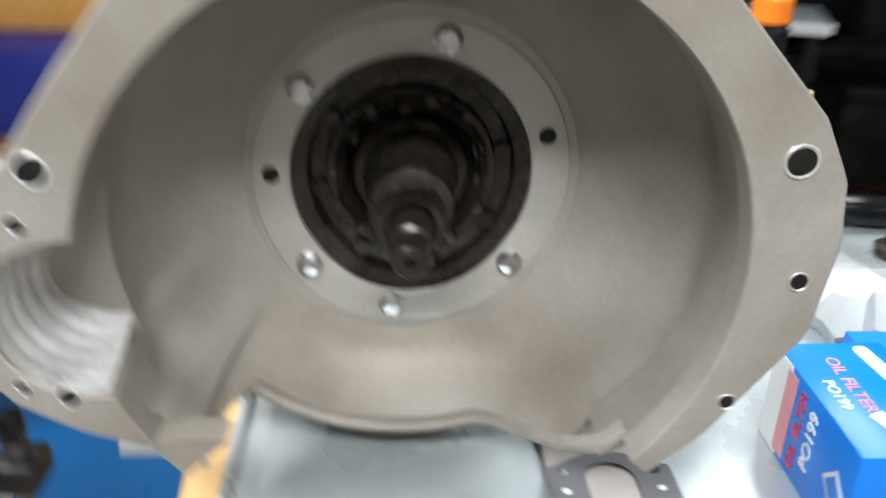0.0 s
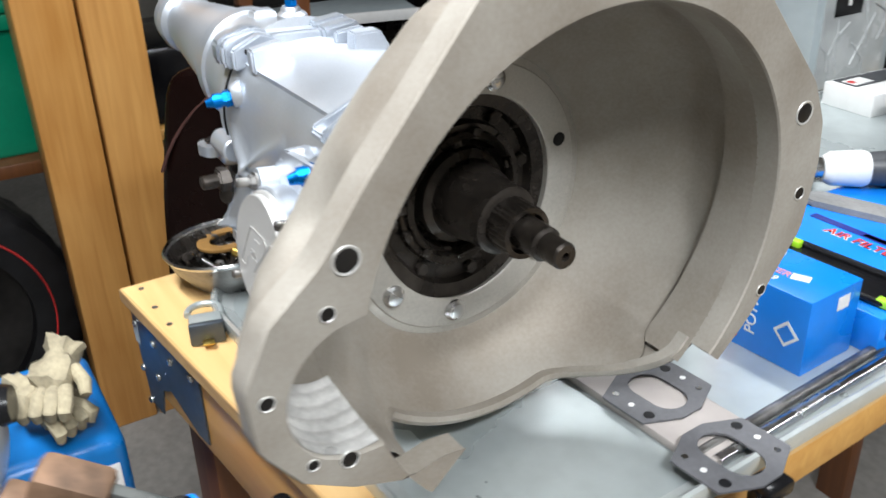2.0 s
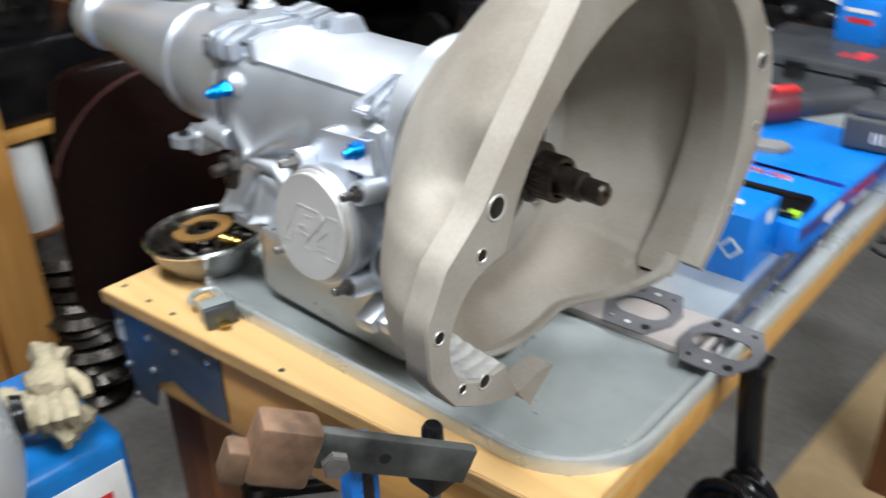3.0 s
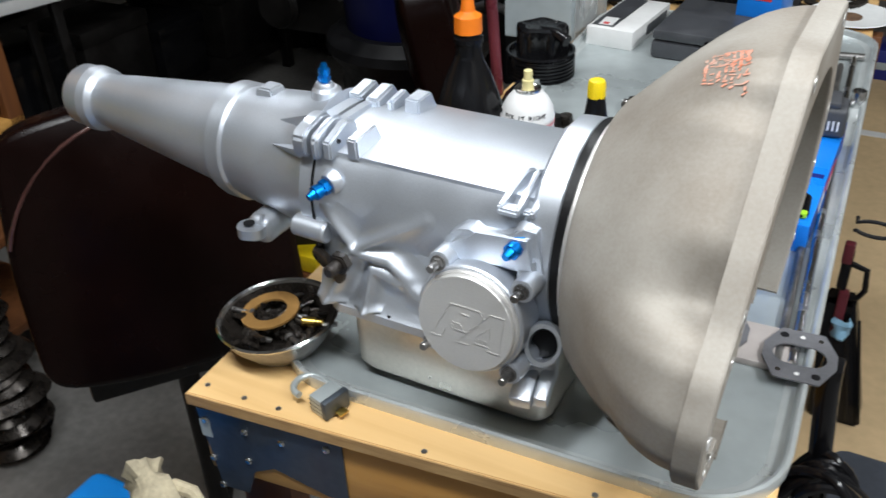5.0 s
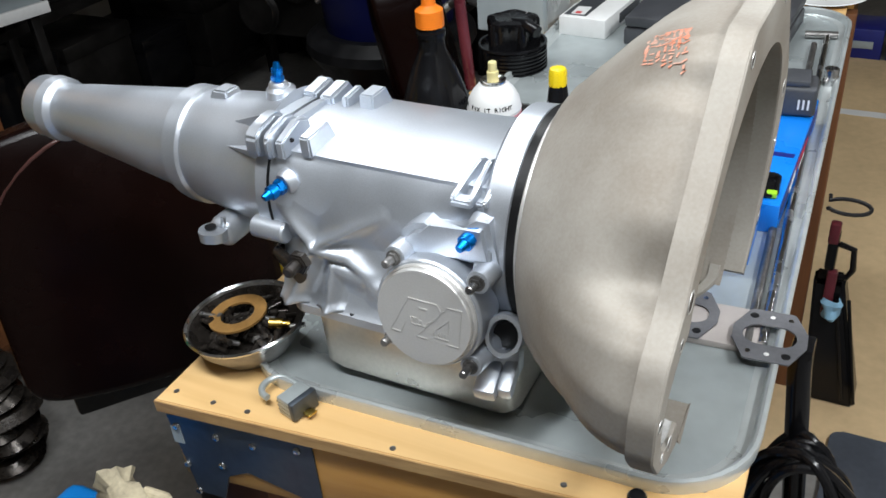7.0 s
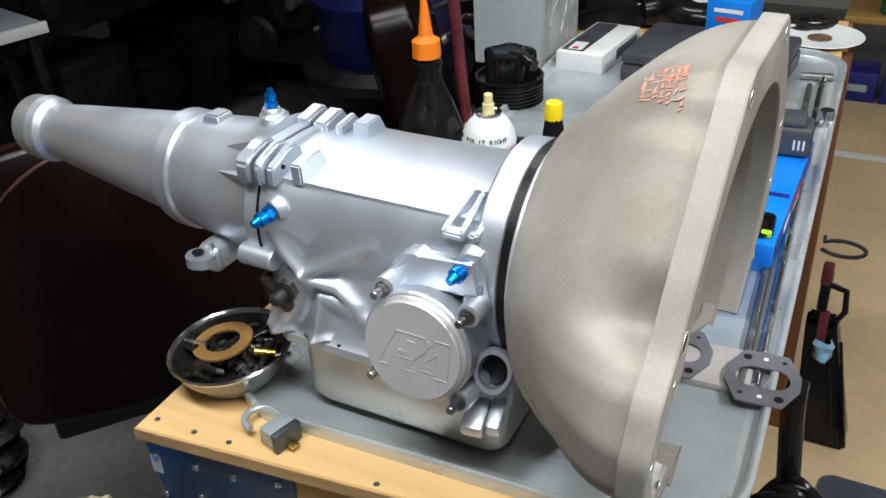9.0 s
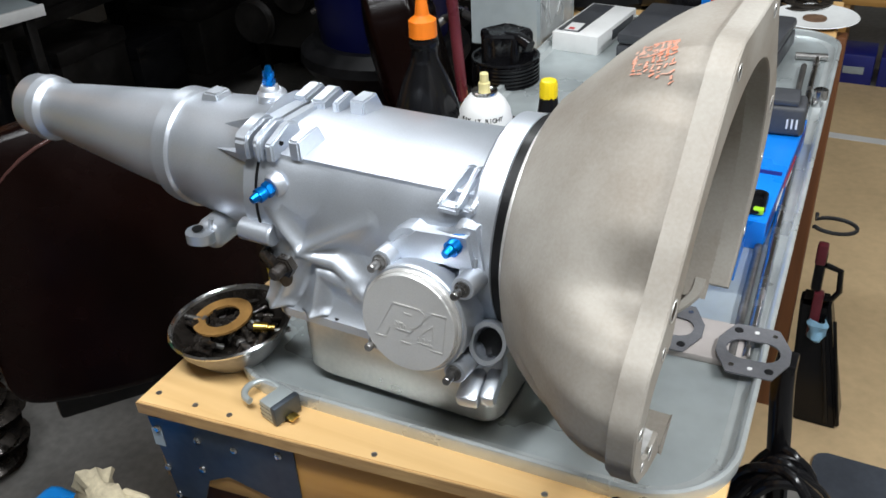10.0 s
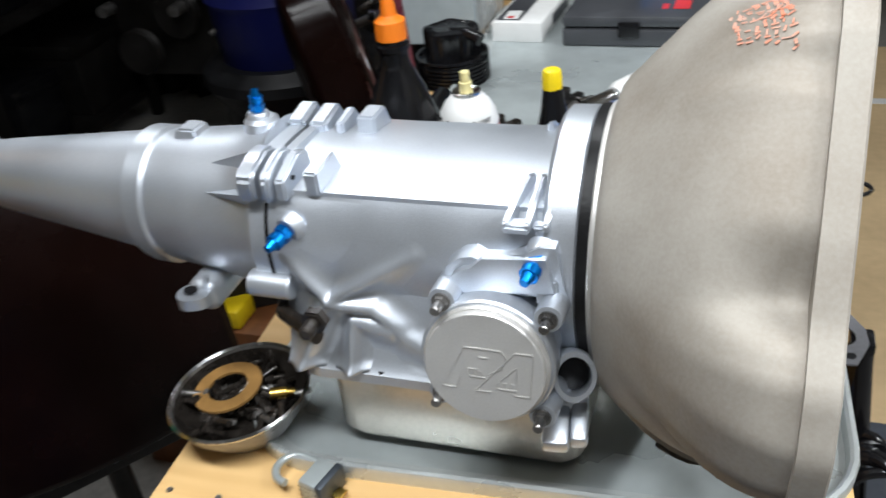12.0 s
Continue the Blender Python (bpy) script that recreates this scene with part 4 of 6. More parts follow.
# ---- padlock ----
lock = thing("padlock", pose(-0.366, -0.142, TOP, 0, 0, -14) @ Matrix.Scale(1.02, 4), "open laminated steel padlock with a dark jacket", "padlock")
part("lock_body", block(-0.012, 0.014, -0.0165, 0.0165, 0.0, 0.024, 0.002), ZINC, lock, "bright steel body")
for k in range(3):
    part("plate_joint", block(-0.0123, 0.0143, -0.0168, 0.0168, 0.006 + 0.006 * k, 0.0063 + 0.006 * k), DARK, lock, "dark joint between the plates")
part("jacket", block(0.0075, 0.0155, -0.0175, 0.0175, 0.0012, 0.0252, 0.002), BRACKET, lock, "blue-grey plastic jacket")
arc = [(-0.008, 0.015, 0.014), (-0.02, 0.017, 0.014), (-0.03, 0.017, 0.014)] + [(-0.032 - 0.017 * math.sin(radians(a)), 0.017 * math.cos(radians(a)), 0.014) for a in range(0, 181, 15)] + [(-0.028, -0.017, 0.014)]
part("shackle", pipe(arc, 0.0038, 12), ZINC, lock, "bright steel shackle")
part("hasp_tab", block(0.0155, 0.026, -0.006, 0.006, 0.006, 0.008, 0.0008), BRASS, lock, "small brass tab")

# ---- gaskets on a carton ----
tagged(part("card_strip", block(-0.13, 0.082, 0.123, 0.197, BED, BED + 0.009, 0.0015), material("grey_pink_card", (0.4, 0.36, 0.34), 0.6, 0, 0.08, 50, 12, 0.04), at=pose(0, 0, 0, 0, 0, 3)), "flat grey-pink card strip lying in the tray", "card")


def gasket(at, group):
    w, h = 0.040, 0.046
    out = [(-w, -0.012), (-0.024, -h), (0.024, -h), (w, -0.012), (w, 0.012), (0.024, h), (-0.024, h), (-w, 0.012)]
    n = 64
    outer_pts, inner_pts = [], []
    for k in range(n):
        t = 2 * math.pi * k / n
        c, s = math.cos(t), math.sin(t)
        outer_pts.append((ray_out(t, out) * c, ray_out(t, out) * s))
        q = rounded(-0.029, 0.029, -0.018, 0.018, 0.0175, 6)
        inner_pts.append((ray_out(t, q) * c, ray_out(t, q) * s))
    bm = bmesh.new()
    rings = [[bm.verts.new((x, y, z)) for x, y in pts] for pts, z in ((outer_pts, 0), (outer_pts, 0.002), (inner_pts, 0.002), (inner_pts, 0))]
    for a, b in zip(rings, rings[1:] + rings[:1]):
        for k in range(n):
            bm.faces.new((a[k], a[(k + 1) % n], b[(k + 1) % n], b[k]))
    ob = tagged(part("manifold_gasket", bm, GASKET, at=at, shade=20), "grey manifold gasket with an oval opening", "gasket", group)
    for x, y, m, r in ((-0.02, 0.033, BLACK, 0.005), (0.0, 0.034, WHITE, 0.0028), (0.02, 0.033, STEEL, 0.003), (-0.02, -0.033, STEEL, 0.003), (0.0, -0.034, WHITE, 0.0028), (0.02, -0.033, BLACK, 0.005)):
        part("bolt_hole", lathe([(0.0012, 0), (0.0012, r), (0.0024, r), (0.0024, 0)], 16, "z"), m, ob, at=pose(x, y, 0))
    return ob


for x, y, z, rz in ((0.08, 0.149, BED + 0.0135, 4), (-0.02, 0.165, BED + 0.0095, 4), (-0.112, 0.162, BED + 0.0095, 8)):
    gasket(pose(x, y, z, 0, 0, rz), "manifold gaskets")

# ---- rods along the tray ----
rod = thing("breaker_bar", pose(0, 0, 0), "long bright steel bar with a cross head lying in the tray", "bar")
part("bar_shaft", pipe([(0.074, 0.14, BED + 0.0062), (0.012, 1.15, BED + 0.0062)], 0.0062, 16), STEEL, rod)
part("bar_head", pipe([(-0.03, 1.145, BED + 0.008), (0.03, 1.155, BED + 0.008)], 0.0075, 12), DULL_STEEL, rod)
tagged(part("dark_rod", pipe([(0.059, 0.13, BED + 0.0056), (-0.006, 1.1, BED + 0.0056)], 0.0056, 14), DULL_STEEL), "dark steel rod lying beside the bar", "rod")
tagged(part("socket", lathe([(0, 0.008), (0, 0.0125), (0.03, 0.0125), (0.032, 0.0115), (0.032, 0.0085), (0.004, 0.008), (0.004, 0)], 28, "z"), STEEL, at=pose(0.046, 0.92, BED)), "bright steel socket standing in the tray", "socket")

# ---- cartons of filters ----
oil = thing("oil_filter_box", pose(0.027, 0.303, BED, 0, 0, 3), "glossy blue oil filter carton with red and white print", "carton")
part("carton", block(-0.132, 0, 0, 0.08, 0, 0.08, 0.0012), BOX_BLUE, oil)
face_s = Matrix.Translation((-0.066, 0, 0.04)) @ OUT
face_e = Matrix.Translation((0, 0.04, 0.04)) @ Matrix.Rotation(math.pi / 2, 4, "Z") @ OUT
UP = Matrix.Translation((-0.066, 0.04, 0.08))
plaque(0.03, 0.078, face_s @ pose(-0.05, 0, 0), WHITE, oil)
plaque(0.016, 0.07, face_s @ pose(-0.032, 0, 0.0002), PINK, oil)
words("OIL FILTER", 0.014, RED, oil, face_s @ pose(-0.012, 0, 0.0004, 0, 0, 90))
words("PO199", 0.017, WHITE, oil, face_s @ pose(0.006, 0.004, 0.0004, 0, 0, 90))
plaque(0.02, 0.02, face_s @ pose(0.045, -0.002, 0, 0, 0, 45), WHITE, oil, "emblem_patch")
plaque(0.014, 0.014, face_s @ pose(0.045, -0.002, 0.0004, 0, 0, 45), BOX_BLUE, oil, "emblem_patch")
plaque(0.018, 0.014, face_e @ pose(0.012, 0.024, 0), WHITE, oil, "paper_label")
plaque(0.05, 0.012, UP @ pose(-0.035, 0.022, 0, 0, 0, 8), WHITE, oil, r=0.005)
plaque(0.018, 0.012, UP @ pose(0.03, -0.006, 0, 0, 0, 20), WHITE, oil, "emblem_patch")
words("OIL FILTER", 0.014, PINK, oil, UP @ pose(-0.012, -0.01, 0.0004))
words("PO199", 0.012, WHITE, oil, UP @ pose(0.0, -0.025, 0.0004))
air = thing("air_filter_box", pose(0.046, 0.39, BED), "large flat blue air filter carton with red lettering", "carton")
part("carton", block(-0.232, 0, 0, 0.36, 0, 0.043, 0.0015), BOX_BLUE, air)
east = Matrix.Translation((0, 0.18, 0.0215)) @ Matrix.Rotation(math.pi / 2, 4, "Z") @ OUT
UP = Matrix.Translation((-0.1, 0.18, 0.043)) @ Matrix.Rotation(math.pi / 2, 4, "Z")
for dx, dy in ((0.0007, 0.0007), (-0.0007, -0.0007), (0.0007, -0.0007), (-0.0007, 0.0007)):
    words("AIR FILTER", 0.02, WHITE, air, UP @ pose(-0.052 + dx, 0.012 + dy, 0.0003, 0, 0, -90), "white_outline")
words("AIR FILTER", 0.02, RED, air, UP @ pose(-0.052, 0.012, 0.0007, 0, 0, -90))
plaque(0.07, 0.008, UP @ pose(-0.03, -0.01, 0, 0, 0, -90), WHITE, air, r=0.002)
plaque(0.012, 0.19, UP @ pose(-0.03, 0.0, 0, 0, 0, 0), NAVY, air, "dark_stripe")
plaque(0.34, 0.02, east @ pose(0, 0.006, 0), NAVY, air, "dark_stripe")
plaque(0.05, 0.012, east @ pose(-0.07, 0.002, 0.0006, 0, 0, 6), WHITE, air, r=0.005)
plaque(0.03, 0.003, east @ pose(-0.03, 0.01, 0.0006, 0, 0, 14), RED, air, "red_swoosh")
words("AIR FILTER", 0.015, RED, air, east @ pose(0.03, 0.006, 0.0012))
plaque(0.05, 0.004, east @ pose(0.02, -0.008, 0.0006), WHITE, air)
case_ = thing("phone_case", pose(-0.036, 0.432, BED + 0.0432, 0, 0, 4), "black phone case with lime green corners lying on the carton", "phone case")
shell_bm = prism(rounded(-0.072, 0.072, -0.03, 0.03, 0.008), 0, 0.002)
add(shell_bm, pipe([(x, y, 0.005) for x, y in rounded(-0.071, 0.071, -0.029, 0.029, 0.008)], 0.0038, 8, True))
part("case_shell", shell_bm, BLACK_PLASTIC, case_)
for x, y in ((-0.066, 0.024), (0.066, -0.026)):
    part("corner_insert", block(x - 0.007, x + 0.007, y - 0.0055, y + 0.0055, 0.001, 0.0095, 0.002), LIME, case_, "lime green corner")
pad = prism(rounded(-0.065, 0.065, -0.018, 0.018, 0.017), 0, 0.008, 0.002)
tagged(part("sanding_pad", pad, material("grey_felt", (0.2, 0.2, 0.2), 0.9, 0, 0.15, 200, 20, 0.3), at=pose(-0.125, 0.591, BED + 0.0432, 0, 0, 18)), "grey rounded sanding pad lying on the carton", "pad")

# air ratchet with a long socket, lying over the carton
gun = thing("air_ratchet", pose(-0.186, 0.647, BED + 0.0665, 0, 0, 53), "maroon and black air ratchet with a bright deep socket", "ratchet")
part("deep_socket", lathe([(-0.09, 0.009), (-0.09, 0.0145), (-0.03, 0.0145), (-0.028, 0.0135), (-0.028, 0.0)], 32), STEEL, gun, "bright deep socket")
part("ratchet_head", lathe([(-0.03, 0), (-0.03, 0.016), (-0.02, 0.022), (0.02, 0.024), (0.03, 0.019), (0.03, 0)], 32), PALE, gun, "pale metal head")
part("body", turned(lathe([(0.02, 0), (0.022, 0.021), (0.06, 0.024), (0.1, 0.022), (0.22, 0.02), (0.235, 0.016), (0.235, 0)], 32), pose(0, 0, 0)), GREY_PLASTIC, gun)
part("grip_sleeve", lathe([(0.05, 0.0245), (0.06, 0.0265), (0.1, 0.0265), (0.11, 0.0235)], 32), MAROON, gun, "maroon grip sleeve")
part("trigger", block(0.075, 0.115, -0.01, 0.01, 0.02, 0.031, 0.004), RED, gun, "red trigger")

# ---- things at the back of the tray ----
cap = thing("distributor_cap", pose(-0.535, 0.85, TOP) @ Matrix.Scale(0.9, 4), "black distributor cap standing upside down", "distributor")
ribs = [(0, 0), (0, 0.07)]
for k in range(6):
    ribs += [(0.003 + 0.008 * k, 0.075), (0.0065 + 0.008 * k, 0.075), (0.007 + 0.008 * k, 0.071), (0.0105 + 0.008 * k, 0.071)]
part("cap_base", lathe(ribs + [(0.056, 0.076), (0.06, 0.075), (0.06, 0.07), (0.05, 0.066), (0.05, 0)], 56, "z"), BLACK_PLASTIC, cap, "ribbed black pulley")
part("cap_body", lathe([(0.045, 0.052), (0.06, 0.05), (0.092, 0.05), (0.1, 0.054), (0.112, 0.052), (0.116, 0.04), (0.112, 0.034), (0.112, 0.0)], 40, "z", lambda a, t: 0.004 * math.sin(5 * t)), BLACK_PLASTIC, cap)
for k in range(5):
    t = radians(72 * k + 30)
    part("tower", lathe([(0.05, 0), (0.05, 0.011), (0.104, 0.0105), (0.11, 0.008), (0.11, 0)], 14, "z"), BLACK_PLASTIC, cap, at=pose(0.05 * math.cos(t), 0.05 * math.sin(t), 0))
part("outlet", pipe([(0, 0, 0.1), (0.05, -0.03, 0.11), (0.075, -0.04, 0.1)], 0.013, 12), BLACK_PLASTIC, cap)
for a in (60, 240):
    t = radians(a)
    part("clamp_ear", block(-0.01, 0.01, -0.008, 0.008, 0.02, 0.055, 0.004), BLACK_PLASTIC, cap, at=pose(0.066 * math.cos(t), 0.066 * math.sin(t), 0, 0, 0, a))
wb = thing("white_parts_box", pose(-0.452, 1.148, BED, 0, 0, -4), "white cardboard parts box with a dark printed lid", "carton")
part("carton", block(-0.052, 0.052, -0.11, 0.11, 0, 0.04, 0.0015), WHITE, wb)
plaque(0.05, 0.2, pose(-0.022, 0.004, 0.0402), GREY_PLASTIC, wb, "dark_print")
plaque(0.03, 0.05, pose(-0.02, -0.065, 0.0408, 0, 0, 4), WHITE, wb)
plaque(0.012, 0.012, pose(-0.02, -0.08, 0.0415, 0, 0, 4), RED, wb, "red_print")
plaque(0.022, 0.12, pose(0.0522, 0.03, 0.02, 0, 90, 0), GREY_PLASTIC, wb, "dark_print")

carton = thing("upright_grey_carton", pose(-0.545, 1.036, TOP), "tall pale grey carton wrapped in hazy film with a number card", "carton")
part("carton_body", prism([(0, 0), (0, 0.23), (-0.16, 0.23), (-0.15, -0.01)], 0, 0.5, 0.003), GREY_CARD, carton)
side = Matrix.Rotation(math.pi / 2, 4, "Z") @ OUT
plaque(0.19, 0.46, side @ pose(0.115, 0.23, 0.0005), CLEAR, carton, "plastic_film", 0.002)
film = bmesh.new()
random.seed(19)
for k in range(9):
    y0, z0 = random.uniform(0.03, 0.2), random.uniform(0.02, 0.1)
    add(film, pipe([(0.003, y0, z0), (0.0045, y0 + random.uniform(-0.03, 0.03), z0 + random.uniform(0.02, 0.05)), (0.003, y0 + random.uniform(-0.05, 0.05), z0 + random.uniform(0.05, 0.09))], 0.0016, 6))
part("film_crease", film, CLEAR, carton, "creases of the film")
plaque(0.078, 0.092, side @ pose(0.085, 0.19, 0.0026), BLACK_PLASTIC, carton, "black_card")
words("1", 0.095, WHITE, carton, side @ pose(0.085, 0.19, 0.0038))
plaque(0.06, 0.014, side @ pose(0.085, 0.258, 0.0026), GREY_PLASTIC, carton, "unreadable_print")

can = thing("spray_can", pose(-0.363, 0.391, BED) @ Matrix.Scale(1.13, 4), "white spray can with a cream nozzle and red print", "spray can")
part("can_body", lathe([(0, 0), (0, 0.033), (0.003, 0.0345), (0.113, 0.0345), (0.116, 0.0355), (0.119, 0.0345), (0.128, 0.033), (0.14, 0.0265), (0.149, 0.018), (0.1495, 0.0)], 48, "z"), WHITE, can)
part("can_rim", lathe([(0.148, 0.016), (0.1535, 0.017), (0.1545, 0.0155), (0.1525, 0.013), (0.1505, 0.0)], 40, "z"), STEEL, can, "bright valve cup")
part("nozzle", lathe([(0.151, 0), (0.151, 0.0075), (0.164, 0.0075), (0.165, 0.0058), (0.176, 0.0055), (0.177, 0.0045), (0.177, 0)], 24, "z"), CREAM, can, "cream spray nozzle")


def round_text(text, size, mat, parent, radius, z, start, step, name="lettering"):
    for k, ch in enumerate(text):
        if ch != " ":
            a = radians(start + step * k)
            words(ch, size, mat, parent, Matrix.Translation((radius * math.cos(a), radius * math.sin(a), z)) @ Matrix.Rotation(a + math.pi / 2, 4, "Z") @ OUT, name)


round_text("FIX IT RIGHT", 0.0085, BLACK_PLASTIC, can, 0.0338, 0.1245, -118, 8.2)
round_text("FIX IT RIGHT", 0.0085, BLACK_PLASTIC, can, 0.0338, 0.1245, -232, 8.2)
part("red_band", lathe([(0.108, 0.0347), (0.108, 0.0352), (0.112, 0.0352), (0.112, 0.0347)], 40, "z"), PINK, can, "thin red print line")
part("red_band", lathe([(0.03, 0.0346), (0.03, 0.0351), (0.1, 0.0351), (0.1, 0.0346)], 40, "z"), MAROON, can, "dark red print field")

glue = thing("capped_bottle", pose(-0.227, 0.295, BED) @ Matrix.Scale(1.25, 4, (0, 0, 1)), "slim black bottle with a yellow cap", "bottle")
part("bottle_body", lathe([(0, 0), (0, 0.019), (0.14, 0.019), (0.158, 0.0145), (0.177, 0.0112), (0.177, 0)], 32, "z"), BLACK_PLASTIC, glue)
part("cap", lathe([(0.176, 0), (0.176, 0.0118), (0.19, 0.0114), (0.1935, 0.01), (0.195, 0.006), (0.195, 0)], 32, "z", lambda a, t: -0.0006 if int(t * 20 / math.pi) % 2 else 0), YELLOW, glue, "yellow ribbed cap")
oilb = thing("oil_bottle", pose(-0.451, 0.378, TOP) @ Matrix.Scale(1.24, 4, (0, 0, 1)), "black gear oil bottle with an orange pointed cap", "bottle")
part("bottle_body", lathe([(0, 0), (0, 0.056), (0.004, 0.06), (0.06, 0.06), (0.1, 0.055), (0.15, 0.034), (0.172, 0.0215), (0.178, 0.019), (0.19, 0.019), (0.192, 0.0215), (0.197, 0.0215), (0.199, 0.018), (0.206, 0.018), (0.206, 0)], 48, "z"), BLACK_PLASTIC, oilb)
part("cap", lathe([(0.203, 0), (0.203, 0.0205), (0.222, 0.02), (0.226, 0.0125), (0.228, 0.0105), (0.262, 0.0052), (0.29, 0.0032), (0.29, 0)], 32, "z", lambda a, t: -0.0007 if (int(t * 24 / math.pi) % 2 and a < 0.223) else 0), ORANGE, oilb, "orange pointed cap")
tagged(part("red_handle", pipe([(-0.569, 0.725, TOP + 0.003), (-0.572, 0.715, 0.91), (-0.578, 0.7, 1.1), (-0.585, 0.68, 1.32)], 0.0105, 14), MAROON), "dark red steel handle leaning on the bench", "handle")
batt = thing("tool_battery", pose(0.012, 0.70, BED + 0.0435, 0, 0, 6), "black power tool battery standing on the carton", "battery")
part("battery_body", block(-0.034, 0.034, -0.03, 0.03, 0, 0.05, 0.008, 3), GREY_PLASTIC, batt)
part("battery_rail", block(-0.022, 0.022, -0.028, 0.026, 0.049, 0.06, 0.004), GREY_PLASTIC, batt)
for k in range(3):
    plaque(0.003, 0.016, Matrix.Translation((0.008 + 0.007 * k, -0.0302, 0.022)) @ OUT, WHITE, batt, "unreadable_mark")
tc = thing("tool_case", pose(-0.16, 1.12, BED, 0, 0, -2), "dark grey plastic tool case lying flat", "tool case")
part("case_base", block(-0.2, 0.11, -0.11, 0.12, 0, 0.035, 0.006), GREY_PLASTIC, tc)
part("case_lid", block(-0.2, 0.11, -0.11, 0.12, 0.037, 0.06, 0.008), GREY_PLASTIC, tc)
for dx in (-0.07, 0.06):
    part("latch", block(dx - 0.02, dx + 0.02, -0.118, -0.11, 0.02, 0.05, 0.002), BLACK_PLASTIC, tc, "black latch")
plaque(0.03, 0.05, pose(0.02, -0.04, 0.0602), RED, tc, "red_print")
plaque(0.012, 0.03, pose(-0.01, -0.05, 0.0602), RED, tc, "red_print")
ob2 = thing("blue_filter_carton", pose(-0.165, 1.205, BED + 0.06, 0, 0, -8), "small blue filter carton with red and white print", "carton")
part("carton", block(-0.06, 0.03, -0.05, 0.03, 0, 0.08, 0.0012), BOX_BLUE, ob2)
plaque(0.06, 0.008, Matrix.Translation((-0.015, -0.05, 0.06)) @ OUT, WHITE, ob2)
plaque(0.05, 0.01, Matrix.Translation((-0.015, -0.05, 0.042)) @ OUT, RED, ob2)
bundle = [(-0.42 + 0.03 * k, 1.37 + 0.02 * math.sin(k * 1.1), TOP + 0.042 + 0.004 * math.sin(k * 0.8)) for k in range(10)]
tagged(part("rubber_boot", pipe(bundle, [0.03, 0.036, 0.04, 0.041, 0.038, 0.041, 0.04, 0.037, 0.034, 0.028], 16), BLACK_PLASTIC), "thick black rubber sleeve lying on the bench", "sleeve")
tagged(part("plastic_wrap", lathe([(0, 0), (0, 0.085), (0.03, 0.095), (0.07, 0.06), (0.085, 0.0)], 28, "z", lambda a, t: 0.018 * math.sin(5 * t) + 0.012 * math.sin(11 * t + a * 90)), CLEAR, at=pose(-0.3, 1.47, TOP)), "crumpled clear plastic wrap on the bench", "wrap")
tagged(part("oily_rag", lathe([(0, 0), (0, 0.1), (0.015, 0.11), (0.03, 0.07), (0.034, 0.0)], 28, "z", lambda a, t: 0.02 * math.sin(3 * t) + 0.012 * math.sin(7 * t + a * 90)), BLACK, at=pose(-0.5, 1.43, TOP)), "oily black rag on the bench", "rag")
for k in range(3):
    tagged(part("clutch_plate", lathe([(-0.002, 0.03), (0.002, 0.03), (0.002, 0.055), (-0.002, 0.055), (-0.002, 0.03)], 40, "z"), OILY_BLACK, at=pose(-0.12 + 0.03 * k, 1.5 + 0.012 * k, TOP + 0.003 + 0.0045 * k)), "oily dark clutch plate lying flat", "plate", "clutch plates")
# loose clips, wires and tools between the bottles
random.seed(21)
for k in range(16):
    x, y = random.uniform(-0.33, -0.16), random.uniform(0.42, 0.78)
    a = random.uniform(0, 6.28)
    m = pose(x, y, BED + 0.006, 0, 0, math.degrees(a))
    if k % 3 == 0:
        arc = [(0.022 * math.cos(radians(t)), 0.022 * math.sin(radians(t)), 0.003 * math.sin(radians(3 * t))) for t in range(0, 300, 20)]
        tagged(part("wire_clip", pipe(arc, 0.0022, 8), STEEL, at=m), "bent bright wire clip", "clip", "loose hardware")
    elif k % 3 == 1:
        b = lathe([(-0.035, 0), (-0.035, 0.006), (0.0, 0.006), (0.002, 0.009), (0.024, 0.009), (0.026, 0)], 16)
        tagged(part("drive_adapter", b, DULL_STEEL, at=m), "dull steel drive adapter", "adapter", "loose hardware")
    else:
        b = block(-0.03, 0.03, -0.012, 0.012, -0.005, 0.01, 0.004)
        add(b, lathe([(0.01, 0), (0.01, 0.012), (0.02, 0.012), (0.02, 0)], 16, "z"))
        tagged(part("engine_bracket", b, DARK, at=m), "grimy dark engine bracket", "bracket", "loose hardware")
tagged(part("clear_bag", turned(lathe([(0, 0), (0.0, 0.05), (0.02, 0.058), (0.05, 0.04), (0.06, 0.0)], 20, "z", lambda a, t: 0.012 * math.sin(5 * t) + 0.008 * math.sin(11 * t + a * 90)), pose(0, 0, 0)), CLEAR, at=pose(-0.27, 0.44, BED)), "crumpled clear plastic bag", "bag")

random.seed(44)
for k in range(12):
    x, y = random.uniform(-0.27, -0.12), random.uniform(0.5, 0.76)
    m = pose(x, y, BED + 0.008, 0, 0, random.uniform(0, 360))
    b = lathe([(-0.03, 0.0), (-0.03, 0.008), (-0.004, 0.008), (-0.003, 0.0055), (0.03, 0.0055), (0.03, 0)], 16)
    add(b, block(0.026, 0.04, -0.008, 0.008, -0.006, 0.006, 0.002))
    tagged(part("coupling", b, STEEL if k % 2 else OILY_BLACK, at=m), "small steel hose coupling lying in the tray", "coupling", "hose couplings")

